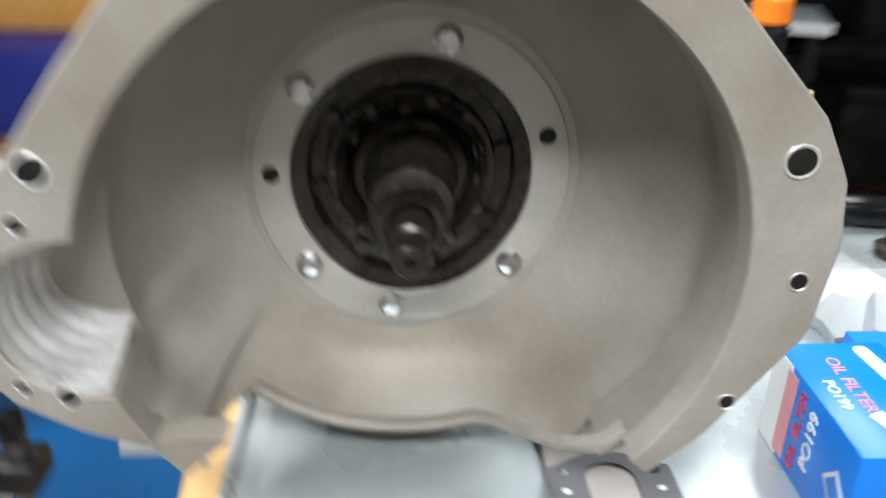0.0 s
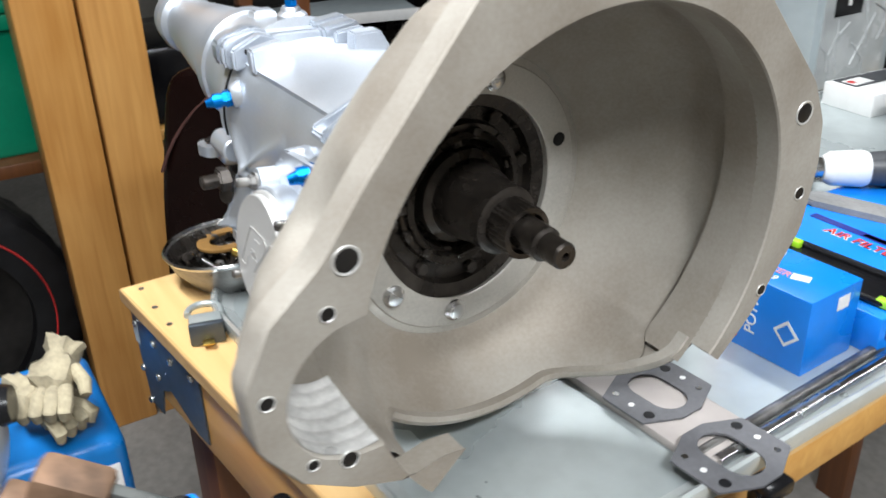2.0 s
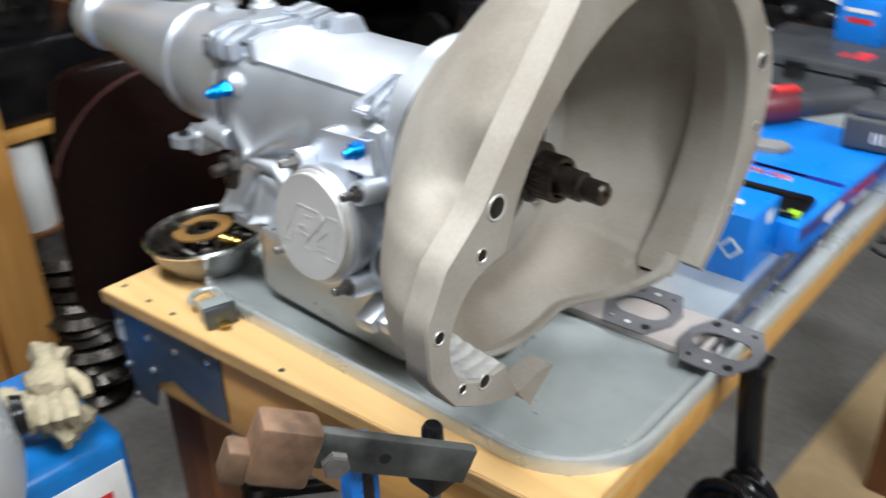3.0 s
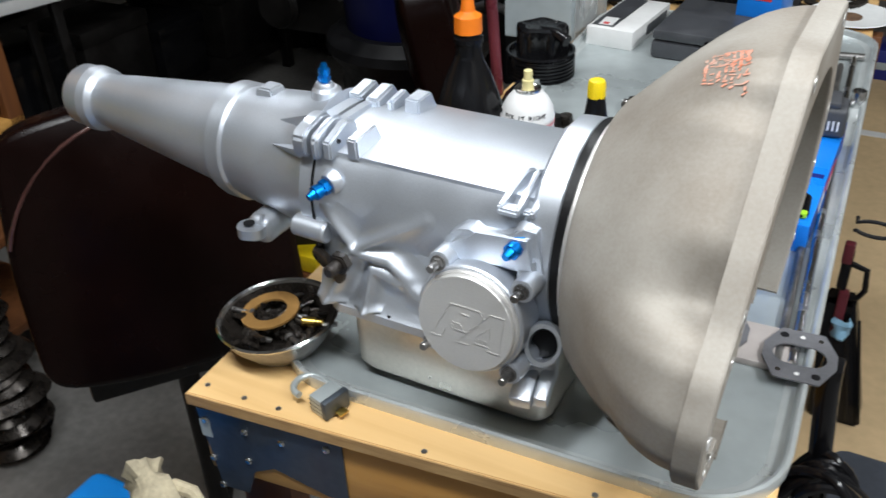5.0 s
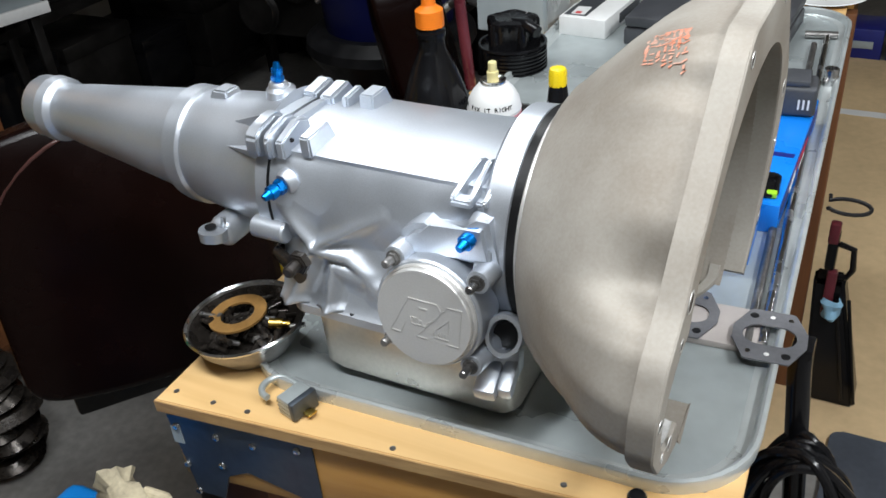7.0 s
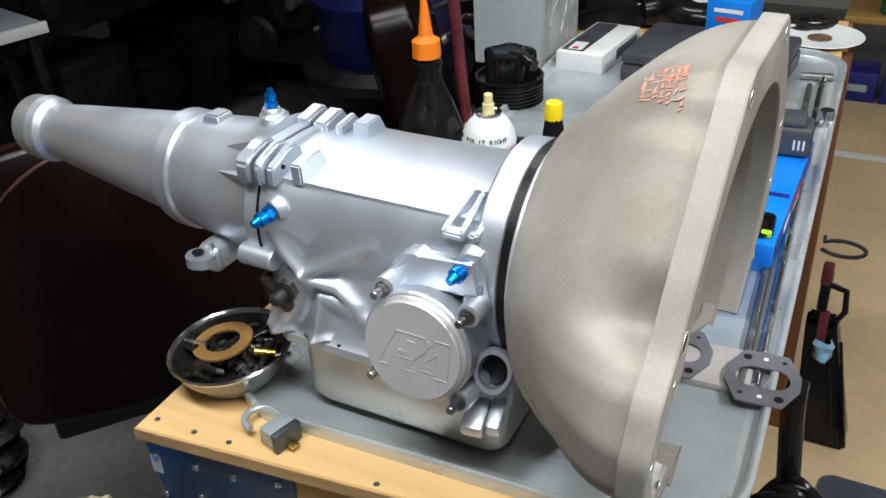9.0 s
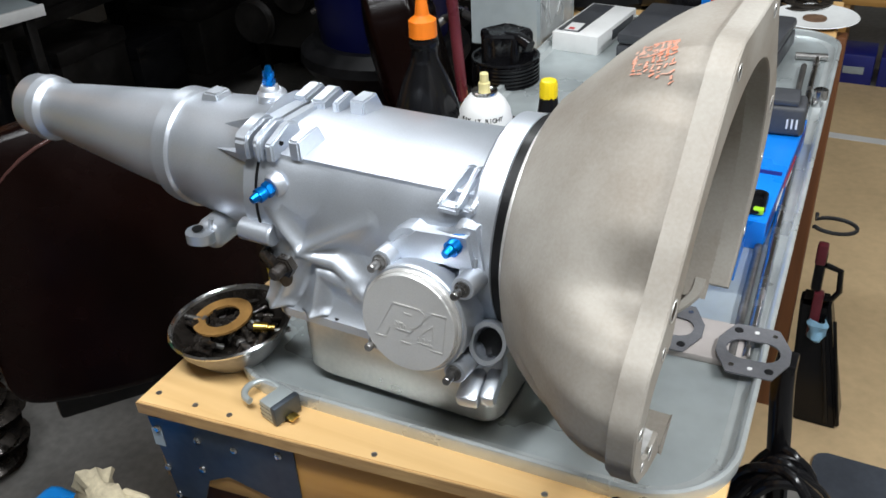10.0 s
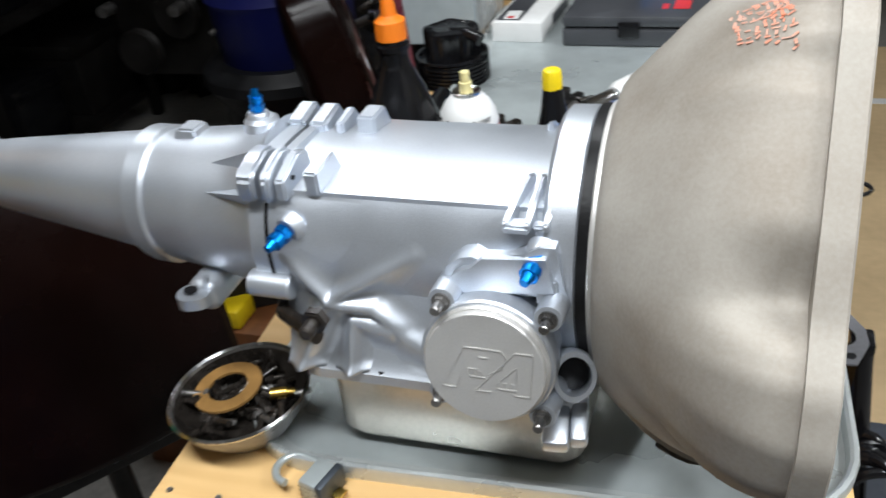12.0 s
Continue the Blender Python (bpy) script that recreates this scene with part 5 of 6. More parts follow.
hose_pts = [(-0.502 + 0.012 * math.sin(k * 0.9), 0.5 + 0.035 * k, TOP + 0.0185 + 0.004 * (1 + math.sin(k * 1.3))) for k in range(7)]
tagged(part("black_hose", pipe(hose_pts, 0.0185, 14), BLACK_PLASTIC), "thick black rubber hose lying on the bench", "hose")
random.seed(62)
for k in range(7):
    b = lathe([(0, 0), (0, 0.02), (0.012, 0.022), (0.014, 0.012), (0.03, 0.011), (0.032, 0)], 20, "z")
    add(b, block(0.005, 0.045, -0.008, 0.008, 0.0, 0.01, 0.003))
    tagged(part("engine_bracket", b, DARK if k % 2 else OILY_BLACK, at=pose(random.uniform(-0.44, -0.3), random.uniform(0.5, 0.74), BED, 0, 0, random.uniform(0, 360))), "grimy dark engine bracket", "bracket", "loose hardware")

# ---- beside the bench ----
pole = thing("black_pole", pose(0, 0, 0), "glossy black steel pole leaning on the bench edge", "pole")
part("pole_tube", pipe([(0.215, 0.15, LOW), (0.134, 0.15, 0.6), (0.1165, 0.15, 0.78), (0.115, 0.152, 0.806), (0.1145, 0.155, 0.812)], [0.0135, 0.0135, 0.0135, 0.0135, 0.009], 18), BLACK_PLASTIC, pole)
part("pole_cap", block(-0.014, 0.01, -0.014, 0.016, -0.004, 0.01, 0.003), BLACK_PLASTIC, pole, "black cap", at=pose(0.118, 0.154, 0.806))
coil = thing("cable_coil", pose(0, 0, 0), "coil of glossy black rubber cable hanging on the pole", "cable")
random.seed(8)
for k in range(9):
    rx, rz = random.uniform(0.045, 0.07), random.uniform(0.11, 0.15)
    cx, cy, cz = 0.14 + random.uniform(-0.008, 0.01), 0.132 - 0.009 * (k % 4), 0.69 - rz
    pts = [(cx + rx * math.cos(a), cy + 0.012 * math.sin(2 * a + k), cz + rz * math.sin(a) + 0.006 * math.sin(3 * a + k)) for a in [2 * math.pi * i / 40 for i in range(40)]]
    part("cable_loop", pipe(pts, 0.0062, 10, True), BLACK_PLASTIC, coil)
pan_ = thing("dustpan", pose(0.13, 1.4, LOW), "black long-handled dustpan standing on the cardboard with blue tape", "dustpan")
pan_bm = bmesh.new()
vs = [pan_bm.verts.new(v) for v in ((-0.075, -0.02, 0.38), (0.0, -0.02, 0.38), (0.083, -0.05, 0.006), (-0.05, -0.05, 0.006), (-0.075, 0.02, 0.4), (0.0, 0.02, 0.4), (0.083, 0.06, 0.006), (-0.05, 0.06, 0.006))]
for q in ((0, 1, 2, 3), (4, 5, 6, 7), (0, 1, 5, 4), (2, 3, 7, 6), (1, 2, 6, 5), (0, 3, 7, 4)):
    pan_bm.faces.new([vs[i] for i in q])
bmesh.ops.bevel(pan_bm, geom=pan_bm.edges[:], offset=0.008, segments=2, affect="EDGES")
part("scoop", pan_bm, BLACK_PLASTIC, pan_)
for x in (0.0, 0.03):
    part("scoop_rib", pipe([(x - 0.012, -0.026, 0.34), (x + 0.05, -0.053, 0.03)], 0.005, 8), BLACK_PLASTIC, pan_)
part("handle", block(-0.045, -0.02, -0.035, -0.008, 0.28, 0.42, 0.006), MAROON, pan_, "dark red handle")
part("upper_grip", block(-0.056, -0.03, -0.03, -0.006, 0.42, 0.54, 0.008), BLACK_PLASTIC, pan_)
part("red_collar", block(-0.058, -0.032, -0.032, -0.005, 0.5, 0.56, 0.006), MAROON, pan_, "dark red collar")
part("hanger", pipe([(-0.03, -0.02, 0.4), (0.0, -0.02, 0.405), (0.012, -0.02, 0.43), (0.006, -0.02, 0.49), (-0.03, -0.02, 0.5)], 0.008, 10), BLACK_PLASTIC, pan_)
part("tape", lathe([(-0.03, 0.018), (-0.02, 0.024), (0.0, 0.02), (0.02, 0.026), (0.032, 0.018)], 18, "z", lambda a, t: 0.004 * math.sin(3 * t + 90 * a)), SKY, pan_, "crumpled light blue tape", at=pose(-0.02, -0.03, 0.31))
tagged(part("wire_hook", pipe([(0.098, 0.545, 0.79)] + [(0.125 + 0.03 * math.cos(radians(a)), 0.52 + 0.022 * math.sin(radians(a)), 0.789) for a in range(150, -151, -20)] + [(0.099, 0.505, 0.79)], 0.003, 8), BLACK), "bent black wire hook on the bench side", "hook")
tagged(part("cardboard_sheet", block(-0.2, 2.2, 1.1, 3.96, LOW, LOW + 0.007), CARDBOARD, shade=0), "brown cardboard sheet covering the floor", "cardboard", kind="structure")
tagged(part("cardboard_seam", block(-0.2, 2.2, 3.27, 3.325, LOW + 0.0075, LOW + 0.0095), WHITE, shade=0), "pale tape strip over the cardboard", "tape", kind="structure")
tagged(part("floor_mat", prism(rounded(0.17, 1.1, 0.45, 1.24, 0.03), LOW + 0.0075, LOW + 0.02, 0.003), MAT), "dark blue-grey rubber floor mat", "mat")
rack = thing("low_shelf", NORTH @ pose(0.29, 3.34, 0), "low pine shelf beyond the cardboard", "shelf")
part("board", block(-0.35, 0.7, 0, 0.4, 0.28, 0.31, 0.003), PINE, rack)
for x in (-0.33, 0.66):
    part("side", block(x - 0.015, x + 0.015, 0.01, 0.39, 0, 0.28, 0.003), PINE, rack)
for x, c in ((0.04, NAVY), (0.21, NAVY), (0.38, NAVY)):
    b = thing("parts_bin", NORTH @ pose(x, 3.33, 0.0), "small deep blue plastic parts bin", "bin", "blue parts bins")
    part("bin_box", block(-0.075, 0.075, -0.16, 0.02, 0, 0.13, 0.006), c, b)
    part("bin_label", block(-0.04, 0.04, -0.1635, -0.161, 0.05, 0.08, 0.0005), GREY_CARD, b, "pale card")
gb = thing("cleaner_bottle", NORTH @ pose(0.13, 3.42, 0.31), "translucent green cleaner bottle with a printed label", "bottle")
part("bottle_body", lathe([(0, 0), (0, 0.06), (0.01, 0.065), (0.16, 0.065), (0.2, 0.05), (0.22, 0.022), (0.24, 0.02), (0.24, 0)], 32, "z"), GREEN, gb)
part("label", lathe([(0.04, 0.0655), (0.04, 0.0662), (0.14, 0.0662), (0.14, 0.0655)], 32, "z"), LEAF, gb, "green printed label")
part("label_flash", lathe([(0.085, 0.0663), (0.085, 0.067), (0.12, 0.067), (0.12, 0.0663)], 32, "z"), ORANGE, gb, "orange and white flash")
pl = thing("white_plate", pose(-0.03, 1.42, TOP) @ Matrix.Scale(0.85, 4), "round white plate holding a brown disc", "plate")
part("dish", lathe([(0, 0), (0, 0.07), (0.012, 0.11), (0.014, 0.108), (0.004, 0.068), (0.004, 0)], 48, "z"), PALE, pl)
part("brown_disc", lathe([(0.004, 0), (0.004, 0.03), (0.008, 0.03), (0.008, 0)], 32, "z"), RUST, pl, "brown disc")

# ---- welding helmet, gloves and blue welder ----
weld = thing("welder", pose(-0.575, -0.377, LOW), "blue welding machine with a white and red label", "welder")
part("welder_body", block(-0.112, 0.112, -0.146, 0.146, 0.03, 0.948, 0.018, 3), material("blue_enamel", (0.005, 0.17, 0.52), 0.35, 0, 0.06, 80, 8, 0.03), weld)
part("label", block(0.1125, 0.114, 0.017, 0.133, 0.776, 0.914, 0.0004), WHITE, weld, "white label")
for k in range(2):
    part("red_mark", block(0.1142, 0.115, 0.043 + 0.039 * k, 0.073 + 0.039 * k, 0.793, 0.879, 0.0003), RED, weld, "red print")
for x in (-0.07, 0.07):
    for y in (-0.1, 0.1):
        part("foot", lathe([(0, 0), (0, 0.02), (0.032, 0.018), (0.032, 0)], 16, "z"), BLACK, weld, at=pose(x, y, 0))
NEARER = farther((0.442, -0.48, 1.312), 0.86)
helm = thing("welding_helmet", NEARER @ pose(-0.585, -0.455, 0.49, -14, 0, 72) @ Matrix.Scale(1.06, 4), "silver-grey welding helmet with a violet filter window", "helmet")
hb = bmesh.new()
bmesh.ops.create_uvsphere(hb, u_segments=40, v_segments=24, radius=1)
for v in hb.verts:
    x, y, z = v.co
    v.co = (0.115 * x * (1 - 0.12 * z), 0.135 * y, 0.15 + 0.15 * z + (0.01 if y < -0.6 else 0))
bmesh.ops.bisect_plane(hb, geom=hb.verts[:] + hb.edges[:] + hb.faces[:], plane_co=(0, 0.05, 0.0), plane_no=(0, 1, 0.2), clear_outer=True)
hs = part("helmet_shell", hb, HELMET, helm)
hm = hs.modifiers.new("thickness", "SOLIDIFY")
hm.thickness = 0.004
part("window_frame", block(-0.082, 0.082, -0.15, -0.09, 0.12, 0.255, 0.014, 3), HELMET, helm)
part("frame_recess", block(-0.068, 0.068, -0.1515, -0.1495, 0.135, 0.242, 0.001), GREY_PLASTIC, helm, "dark window recess")
part("filter_window", block(-0.055, 0.055, -0.154, -0.1516, 0.156, 0.224, 0.001), LENS, helm, "violet filter glass")
for k in range(4):
    part("vent_slot", block(-0.06 + 0.032 * k, -0.036 + 0.032 * k, -0.142, -0.1, 0.03, 0.085, 0.004), BLACK_PLASTIC, helm, "black vent slot")
part("brow_ridge", pipe([(-0.085, -0.1, 0.24), (-0.04, -0.128, 0.252), (0.04, -0.128, 0.252), (0.085, -0.1, 0.24)], 0.008, 10), HELMET, helm)
for sx in (-1, 1):
    part("knob", turned(lathe([(0, 0), (0, 0.026), (0.014, 0.022), (0.014, 0)], 24), Matrix.Translation((sx * 0.113, 0.01, 0.16)) @ Matrix.Rotation(0 if sx > 0 else math.pi, 4, "Z")), BLACK_PLASTIC, helm, "black head knob")
for gx, gy, gz, rz, ry in ((-0.668, -0.272, 0.588, 30, 6), (-0.655, -0.258, 0.63, -25, 10)):
    g = thing("work_glove", NEARER @ pose(gx, gy, gz, 0, ry, rz) @ Matrix.Scale(0.82, 4), "worn tan suede work glove lying crumpled on the welder", "glove", "work gloves")
    part("palm", lathe([(-0.075, 0), (-0.075, 0.032), (-0.05, 0.024), (-0.02, 0.034), (0.02, 0.03), (0.035, 0)], 22, "x", lambda a, t: 0.006 * math.sin(3 * t + 60 * a) + 0.004 * math.sin(7 * t - 90 * a)), GLOVE, g)
    for k in range(4):
        part("finger", pipe([(0.02, -0.024 + 0.016 * k, 0), (0.05, -0.03 + 0.02 * k, 0.01 - 0.004 * k), (0.07, -0.034 + 0.022 * k, -0.006), (0.066, -0.032 + 0.02 * k, -0.022)], [0.012, 0.0125, 0.011, 0.008], 10), GLOVE, g)
    part("thumb", pipe([(-0.02, 0.03, 0), (0.01, 0.052, 0.0), (0.03, 0.056, -0.01)], [0.013, 0.012, 0.009], 10), GLOVE, g)

# ---- small clamp on a stand in front of the bench ----
clamp = thing("bar_clamp", pose(0, 0, 0), "grey steel bar clamp with a rusty jaw and black knob", "clamp")
JAW = pose(0.018, -0.318, 0.955, 0, 24, 62)
cb = block(-0.02, 0.125, -0.0045, 0.0045, -0.014, 0.014, 0.0015)
part("clamp_bar", cb, GALV, clamp, at=JAW)
# black plug through the bar, painting the hole's shade
part("bar_hole", turned(lathe([(-0.0052, 0), (-0.0052, 0.004), (0.0052, 0.004), (0.0052, 0)], 14, "y"), pose(0.06, 0, 0)), BLACK, clamp, at=JAW)
part("jaw", block(-0.03, 0.012, -0.014, 0.014, -0.026, 0.018, 0.005), RUST, clamp, "rusty cast jaw", at=JAW)
part("jaw_tooth", block(-0.044, -0.026, -0.01, 0.01, -0.03, -0.004, 0.004), RUST, clamp, at=JAW)
part("jaw_bolt", turned(hexbolt(0.0095, 0.007), OUT), DULL_STEEL, clamp, "dull steel hex nut", at=JAW @ pose(0.022, -0.014, 0.0))
part("screw", pipe([(0.033, -0.213, 0.82), (0.033, -0.213, 0.9)], 0.005, 12), DULL_STEEL, clamp)
part("knob", lathe([(0, 0), (0, 0.0075), (0.003, 0.0085), (0.017, 0.008), (0.02, 0.006), (0.02, 0)], 20, "z"), BLACK_PLASTIC, clamp, "black knob", at=pose(0.033, -0.213, 0.895))
part("screw_yoke", block(0.018, 0.048, -0.228, -0.198, 0.862, 0.884, 0.004), DARK, clamp)
part("blue_grip", block(0.012, 0.026, -0.285, -0.258, 0.84, 0.93, 0.004), BOX_BLUE, clamp, "blue grip")
part("stand_post", pipe([(0.02, -0.27, LOW), (0.02, -0.27, 0.93)], 0.008, 12), DARK, clamp)
part("stand_foot", lathe([(0, 0), (0, 0.11), (0.01, 0.105), (0.012, 0.02), (0.012, 0)], 32, "z"), DARK, clamp, at=pose(0.02, -0.27, LOW))

# ---- posts, bins and the dark end of the garage ----
for y0, y1 in ((-0.1, 0.04), (0.049, 0.192)):
    p = thing("timber_post", pose(-1.9, 0, LOW), "oiled yellow pine post standing on the floor", "post", "pine posts")
    part("post_timber", block(-0.055, 0.055, y0, y1, 0, 2.79, 0.005), PINE_UP, p)


def tapered(x0, x1, y0, y1, z0, z1, lean, bevel=0.006):
    """A box whose foot is narrower than its mouth."""
    bm = block(x0, x1, y0, y1, z0, z1)
    cx, cy = (x0 + x1) / 2, (y0 + y1) / 2
    for v in bm.verts:
        if v.co.z < (z0 + z1) / 2:
            v.co.x, v.co.y = cx + (v.co.x - cx) * lean, cy + (v.co.y - cy) * lean
    bmesh.ops.bevel(bm, geom=bm.edges[:], offset=bevel, segments=2, affect="EDGES")
    return bm


cr = thing("storage_crate", pose(-2.42, -0.21, 0.43), "green plastic storage crate with a folded rim", "crate")
part("crate_wall", tapered(-0.2, 0.205, -0.235, 0.235, 0, 0.37, 0.84), GREEN, cr)
part("crate_rim", block(-0.215, 0.222, -0.252, 0.252, 0.36, 0.405, 0.01), GREEN, cr, "thick green rim")
part("crate_rim_fold", block(-0.218, 0.228, -0.256, 0.256, 0.405, 0.44, 0.012), GREEN, cr, "folded upper lip")
part("crate_clip", block(0.205, 0.232, 0.15, 0.2, 0.30, 0.40, 0.006), GREEN, cr)
part("crate_badge", lathe([(0, 0), (0, 0.03), (0.003, 0.028), (0.003, 0)], 28), YELLOW, cr, "small yellow oval badge", at=pose(0.196, -0.04, 0.19, 0, 4, 0) @ Matrix.Diagonal((1, 1.25, 0.75, 1)))
tagged(part("black_bag", lathe([(0, 0), (0, 0.17), (0.05, 0.19), (0.1, 0.15), (0.13, 0.06), (0.135, 0)], 32, "z", lambda a, t: 0.014 * math.sin(4 * t + 30 * a) + 0.01 * math.sin(7 * t)), BLACK_PLASTIC, at=pose(-2.42, -0.2, 0.872)), "black plastic bag lying on the crate", "bag")
st = thing("crate_stand", pose(-2.42, -0.21, LOW), "dark timber stand under the crate", "stand")
part("stand_top", block(-0.24, 0.24, -0.3, 0.3, 0.69, 0.73, 0.004), STAINED, st)
for x in (-0.2, 0.2):
    for y in (-0.26, 0.26):
        part("leg", block(x - 0.03, x + 0.03, y - 0.03, y + 0.03, 0, 0.69, 0.003), STAINED, st)
tyre = thing("spare_tyre", pose(-2.04, -0.46, LOW + 0.385, 0, 0, 6) @ Matrix.Scale(1.292, 4), "black car tyre with a thin red line standing upright", "tyre")
part("tyre", lathe([(-0.09, 0.19), (-0.1, 0.24), (-0.09, 0.28), (-0.07, 0.298), (0.07, 0.298), (0.09, 0.28), (0.1, 0.24), (0.09, 0.19), (-0.09, 0.19)], 72, "x", lambda a, t: -0.004 if (abs(a) < 0.08 and int(t * 36 / math.pi) % 2) else 0), BLACK, tyre)
part("red_line", lathe([(0.098, 0.228), (0.1012, 0.23), (0.098, 0.232)], 72), RED, tyre, "thin red sidewall line")
part("rim", lathe([(-0.06, 0.19), (0.06, 0.19), (0.05, 0.15), (0.02, 0.05), (0.03, 0.0)], 48), DARK, tyre, "dark wheel rim")
jug = thing("coolant_jug", pose(-1.76, -0.7, 0.565, -46, 8, 0) @ Matrix.Scale(1.3, 4), "white jug with green cap and printed label, tipped over", "jug")
part("jug_body", lathe([(-0.12, 0), (-0.12, 0.075), (-0.11, 0.085), (0.07, 0.085), (0.1, 0.06), (0.12, 0.03), (0.12, 0)], 36, "z"), PALE, jug)
part("cap", lathe([(0.115, 0), (0.115, 0.04), (0.2, 0.036), (0.2, 0)], 24, "z"), LEAF, jug, "green cap")
for k in range(4):
    part("print_line", lathe([(-0.08 + 0.022 * k, 0.0855), (-0.08 + 0.022 * k, 0.0862), (-0.068 + 0.022 * k, 0.0862), (-0.068 + 0.022 * k, 0.0855)], 36, "z"), LEAF if k < 2 else GREY_CARD, jug, "printed band")
tagged(part("parts_carton", block(-1.9, -1.62, -0.92, -0.62, LOW, 0.4, 0.006), STAINED), "dark timber box under the tipped jug", "box")
bx = thing("side_cabinet", WEST @ pose(-1.85, -0.62, 0), "dark timber cabinet carrying boxes", "cabinet")
part("cabinet_body", block(-0.2, 0.25, -0.5, 0.27, 0, 0.5, 0.006), STAINED, bx)
for y0 in (-0.485, -0.105):
    d = part("cabinet_door", block(0.2505, 0.268, y0, y0 + 0.36, 0.03, 0.47, 0.003), STAINED, bx)
    part("door_knob", turned(lathe([(0, 0), (0, 0.006), (0.012, 0.006), (0.018, 0.014), (0.028, 0.012), (0.03, 0)], 16), Matrix.Translation((0.268, y0 + (0.32 if y0 < -0.2 else 0.04), 0.3))), DULL_STEEL, d, "dull steel knob")
for (x0, x1, y0, y1, z0, z1), m, lb in (((-0.1, 0.2, -0.48, -0.16, 0.5, 0.72), NAVY, "deep blue plastic box on the cabinet"), ((-0.18, 0.02, -0.45, -0.05, 0.721, 0.86), PINE, "small pine box on the blue box"), ((-0.18, 0.02, -0.45, -0.05, 0.861, 0.9), WHITE, "flat white box on the pine box"), ((-0.18, 0.04, -0.45, -0.03, 0.901, 0.97), PINE, "small pine box in the stack"), ((-0.18, 0.04, -0.45, -0.03, 0.971, 1.25), YELLOW, "yellow carton with red print on the stack")):
    o = thing("stacked_box", WEST @ pose(-1.85, -0.62, 0), lb, "box", "stacked boxes")
    part("box_body", block(x0, x1, y0, y1, z0, z1, 0.004), m, o)
    if m is YELLOW:
        part("red_field", block(x1 + 0.0005, x1 + 0.002, y0 + 0.02, y1 - 0.01, z0 + 0.02, z0 + 0.1, 0.0004), RED, o, "red print")


def leather_chair(at, label, drop=0.0):
    s = thing("leather_armchair", at, label, "armchair", "leather armchairs")
    bm = bmesh.new()
    bmesh.ops.create_cube(bm, size=1)
    bmesh.ops.subdivide_edges(bm, edges=bm.edges[:], cuts=5, use_grid_fill=True)
    for v in bm.verts:
        x, y, z = v.co * 2
        k = (x * x + z * z) ** 0.5
        v.co = (0.31 * x * (1 - 0.1 * max(0, z)), 0.075 * y * (1.15 - 0.4 * max(abs(x), abs(z)) ** 4), 0.33 * z * (1 - 0.12 * x * x))
    b = part("backrest", bm, LEATHER, s, at=pose(0, 0.02, 0.43, -12))
    b.modifiers.new("round", "SUBSURF").levels = 2
    b.modifiers["round"].render_levels = 2
    for out_, back in ((0.30, -0.052), (0.285, -0.068)):
        pts = [(0.28 * math.cos(radians(a)) * (1.1 - 0.1 * abs(math.sin(radians(a)))), back, (out_ + 0.01) * math.sin(radians(a))) for a in range(64, 176, 8)]
        part("piping", pipe(pts, 0.0045, 10), PIPING, s, "shiny piped seam", at=pose(0, 0.02, 0.43, -12))
    c = bmesh.new()
    bmesh.ops.create_cube(c, size=1)
    bmesh.ops.subdivide_edges(c, edges=c.edges[:], cuts=4, use_grid_fill=True)
    for v in c.verts:
        x, y, z = v.co * 2
        v.co = (0.29 * x, 0.27 * y, 0.075 * z * (1.1 - 0.4 * max(abs(x), abs(y)) ** 4))
    q = part("cushion", c, LEATHER, s, at=pose(0, 0.32, 0.2))
    q.modifiers.new("round", "SUBSURF").levels = 2
    part("seat_base", block(-0.24, 0.24, 0.02, 0.5, 0, 0.14, 0.01), DARK, s)
    if drop:
        part("pedestal", lathe([(-drop, 0), (-drop, 0.05), (0.03 - drop, 0.05), (0.05 - drop, 0.03), (0.0, 0.03), (0.0, 0)], 24, "z"), DARK, s, at=pose(0, 0.26, 0))
        for k in range(5):
            part("foot", block(0.03, 0.3, -0.02, 0.02, -drop, 0.035 - drop, 0.008), DARK, s, at=pose(0, 0.26, 0, 0, 0, 72 * k))
    return s


leather_chair(pose(-1.0, 0.21, 0.317, 0, 0, 52) @ Matrix.Scale(0.78, 4), "dark brown leather swivel chair beside the bench", 0.617 / 0.78)
leather_chair(pose(-0.93, 1.22, 0.2, 0, 0, 120), "dark brown leather armchair with worn piping")
tagged(part("timber_block", block(-1.5, -0.66, 0.75, 1.6, LOW, 0.199, 0.004), STAINED), "dark timber block under an armchair", "block")
tagged(part("yellow_box", block(-1.2, -1.1, 0.76, 0.84, 0.2, 0.25, 0.006), YELLOW), "small yellow plastic box on the timber block", "box")
drum = thing("blue_drum", pose(-1.37, 1.74, LOW), "deep blue plastic drum on a dark grey base", "drum")
part("drum_body", lathe([(0.8, 0), (0.8, 0.19), (0.83, 0.21), (1.0, 0.22), (1.02, 0.228), (1.05, 0.22), (1.38, 0.21), (1.4, 0.19), (1.4, 0)], 48, "z"), material("dark_blue_drum_plastic", (0.006, 0.009, 0.09), 0.4, 0, 0.12, 90, 8, 0.05), drum)
part("drum_base", lathe([(0, 0), (0, 0.24), (0.7, 0.24), (0.77, 0.285), (0.8, 0.28), (0.83, 0.24), (0.83, 0)], 48, "z"), BLACK, drum, "dark grey base")
plank = thing("shelf_rack", WEST @ pose(-1.75, 0.5, 0), "dark timber rack with a pine shelf board", "rack")
part("shelf_board", block(-0.2, 0.2, -0.38, 0.1, 0.62, 0.645, 0.003), PINE, plank)
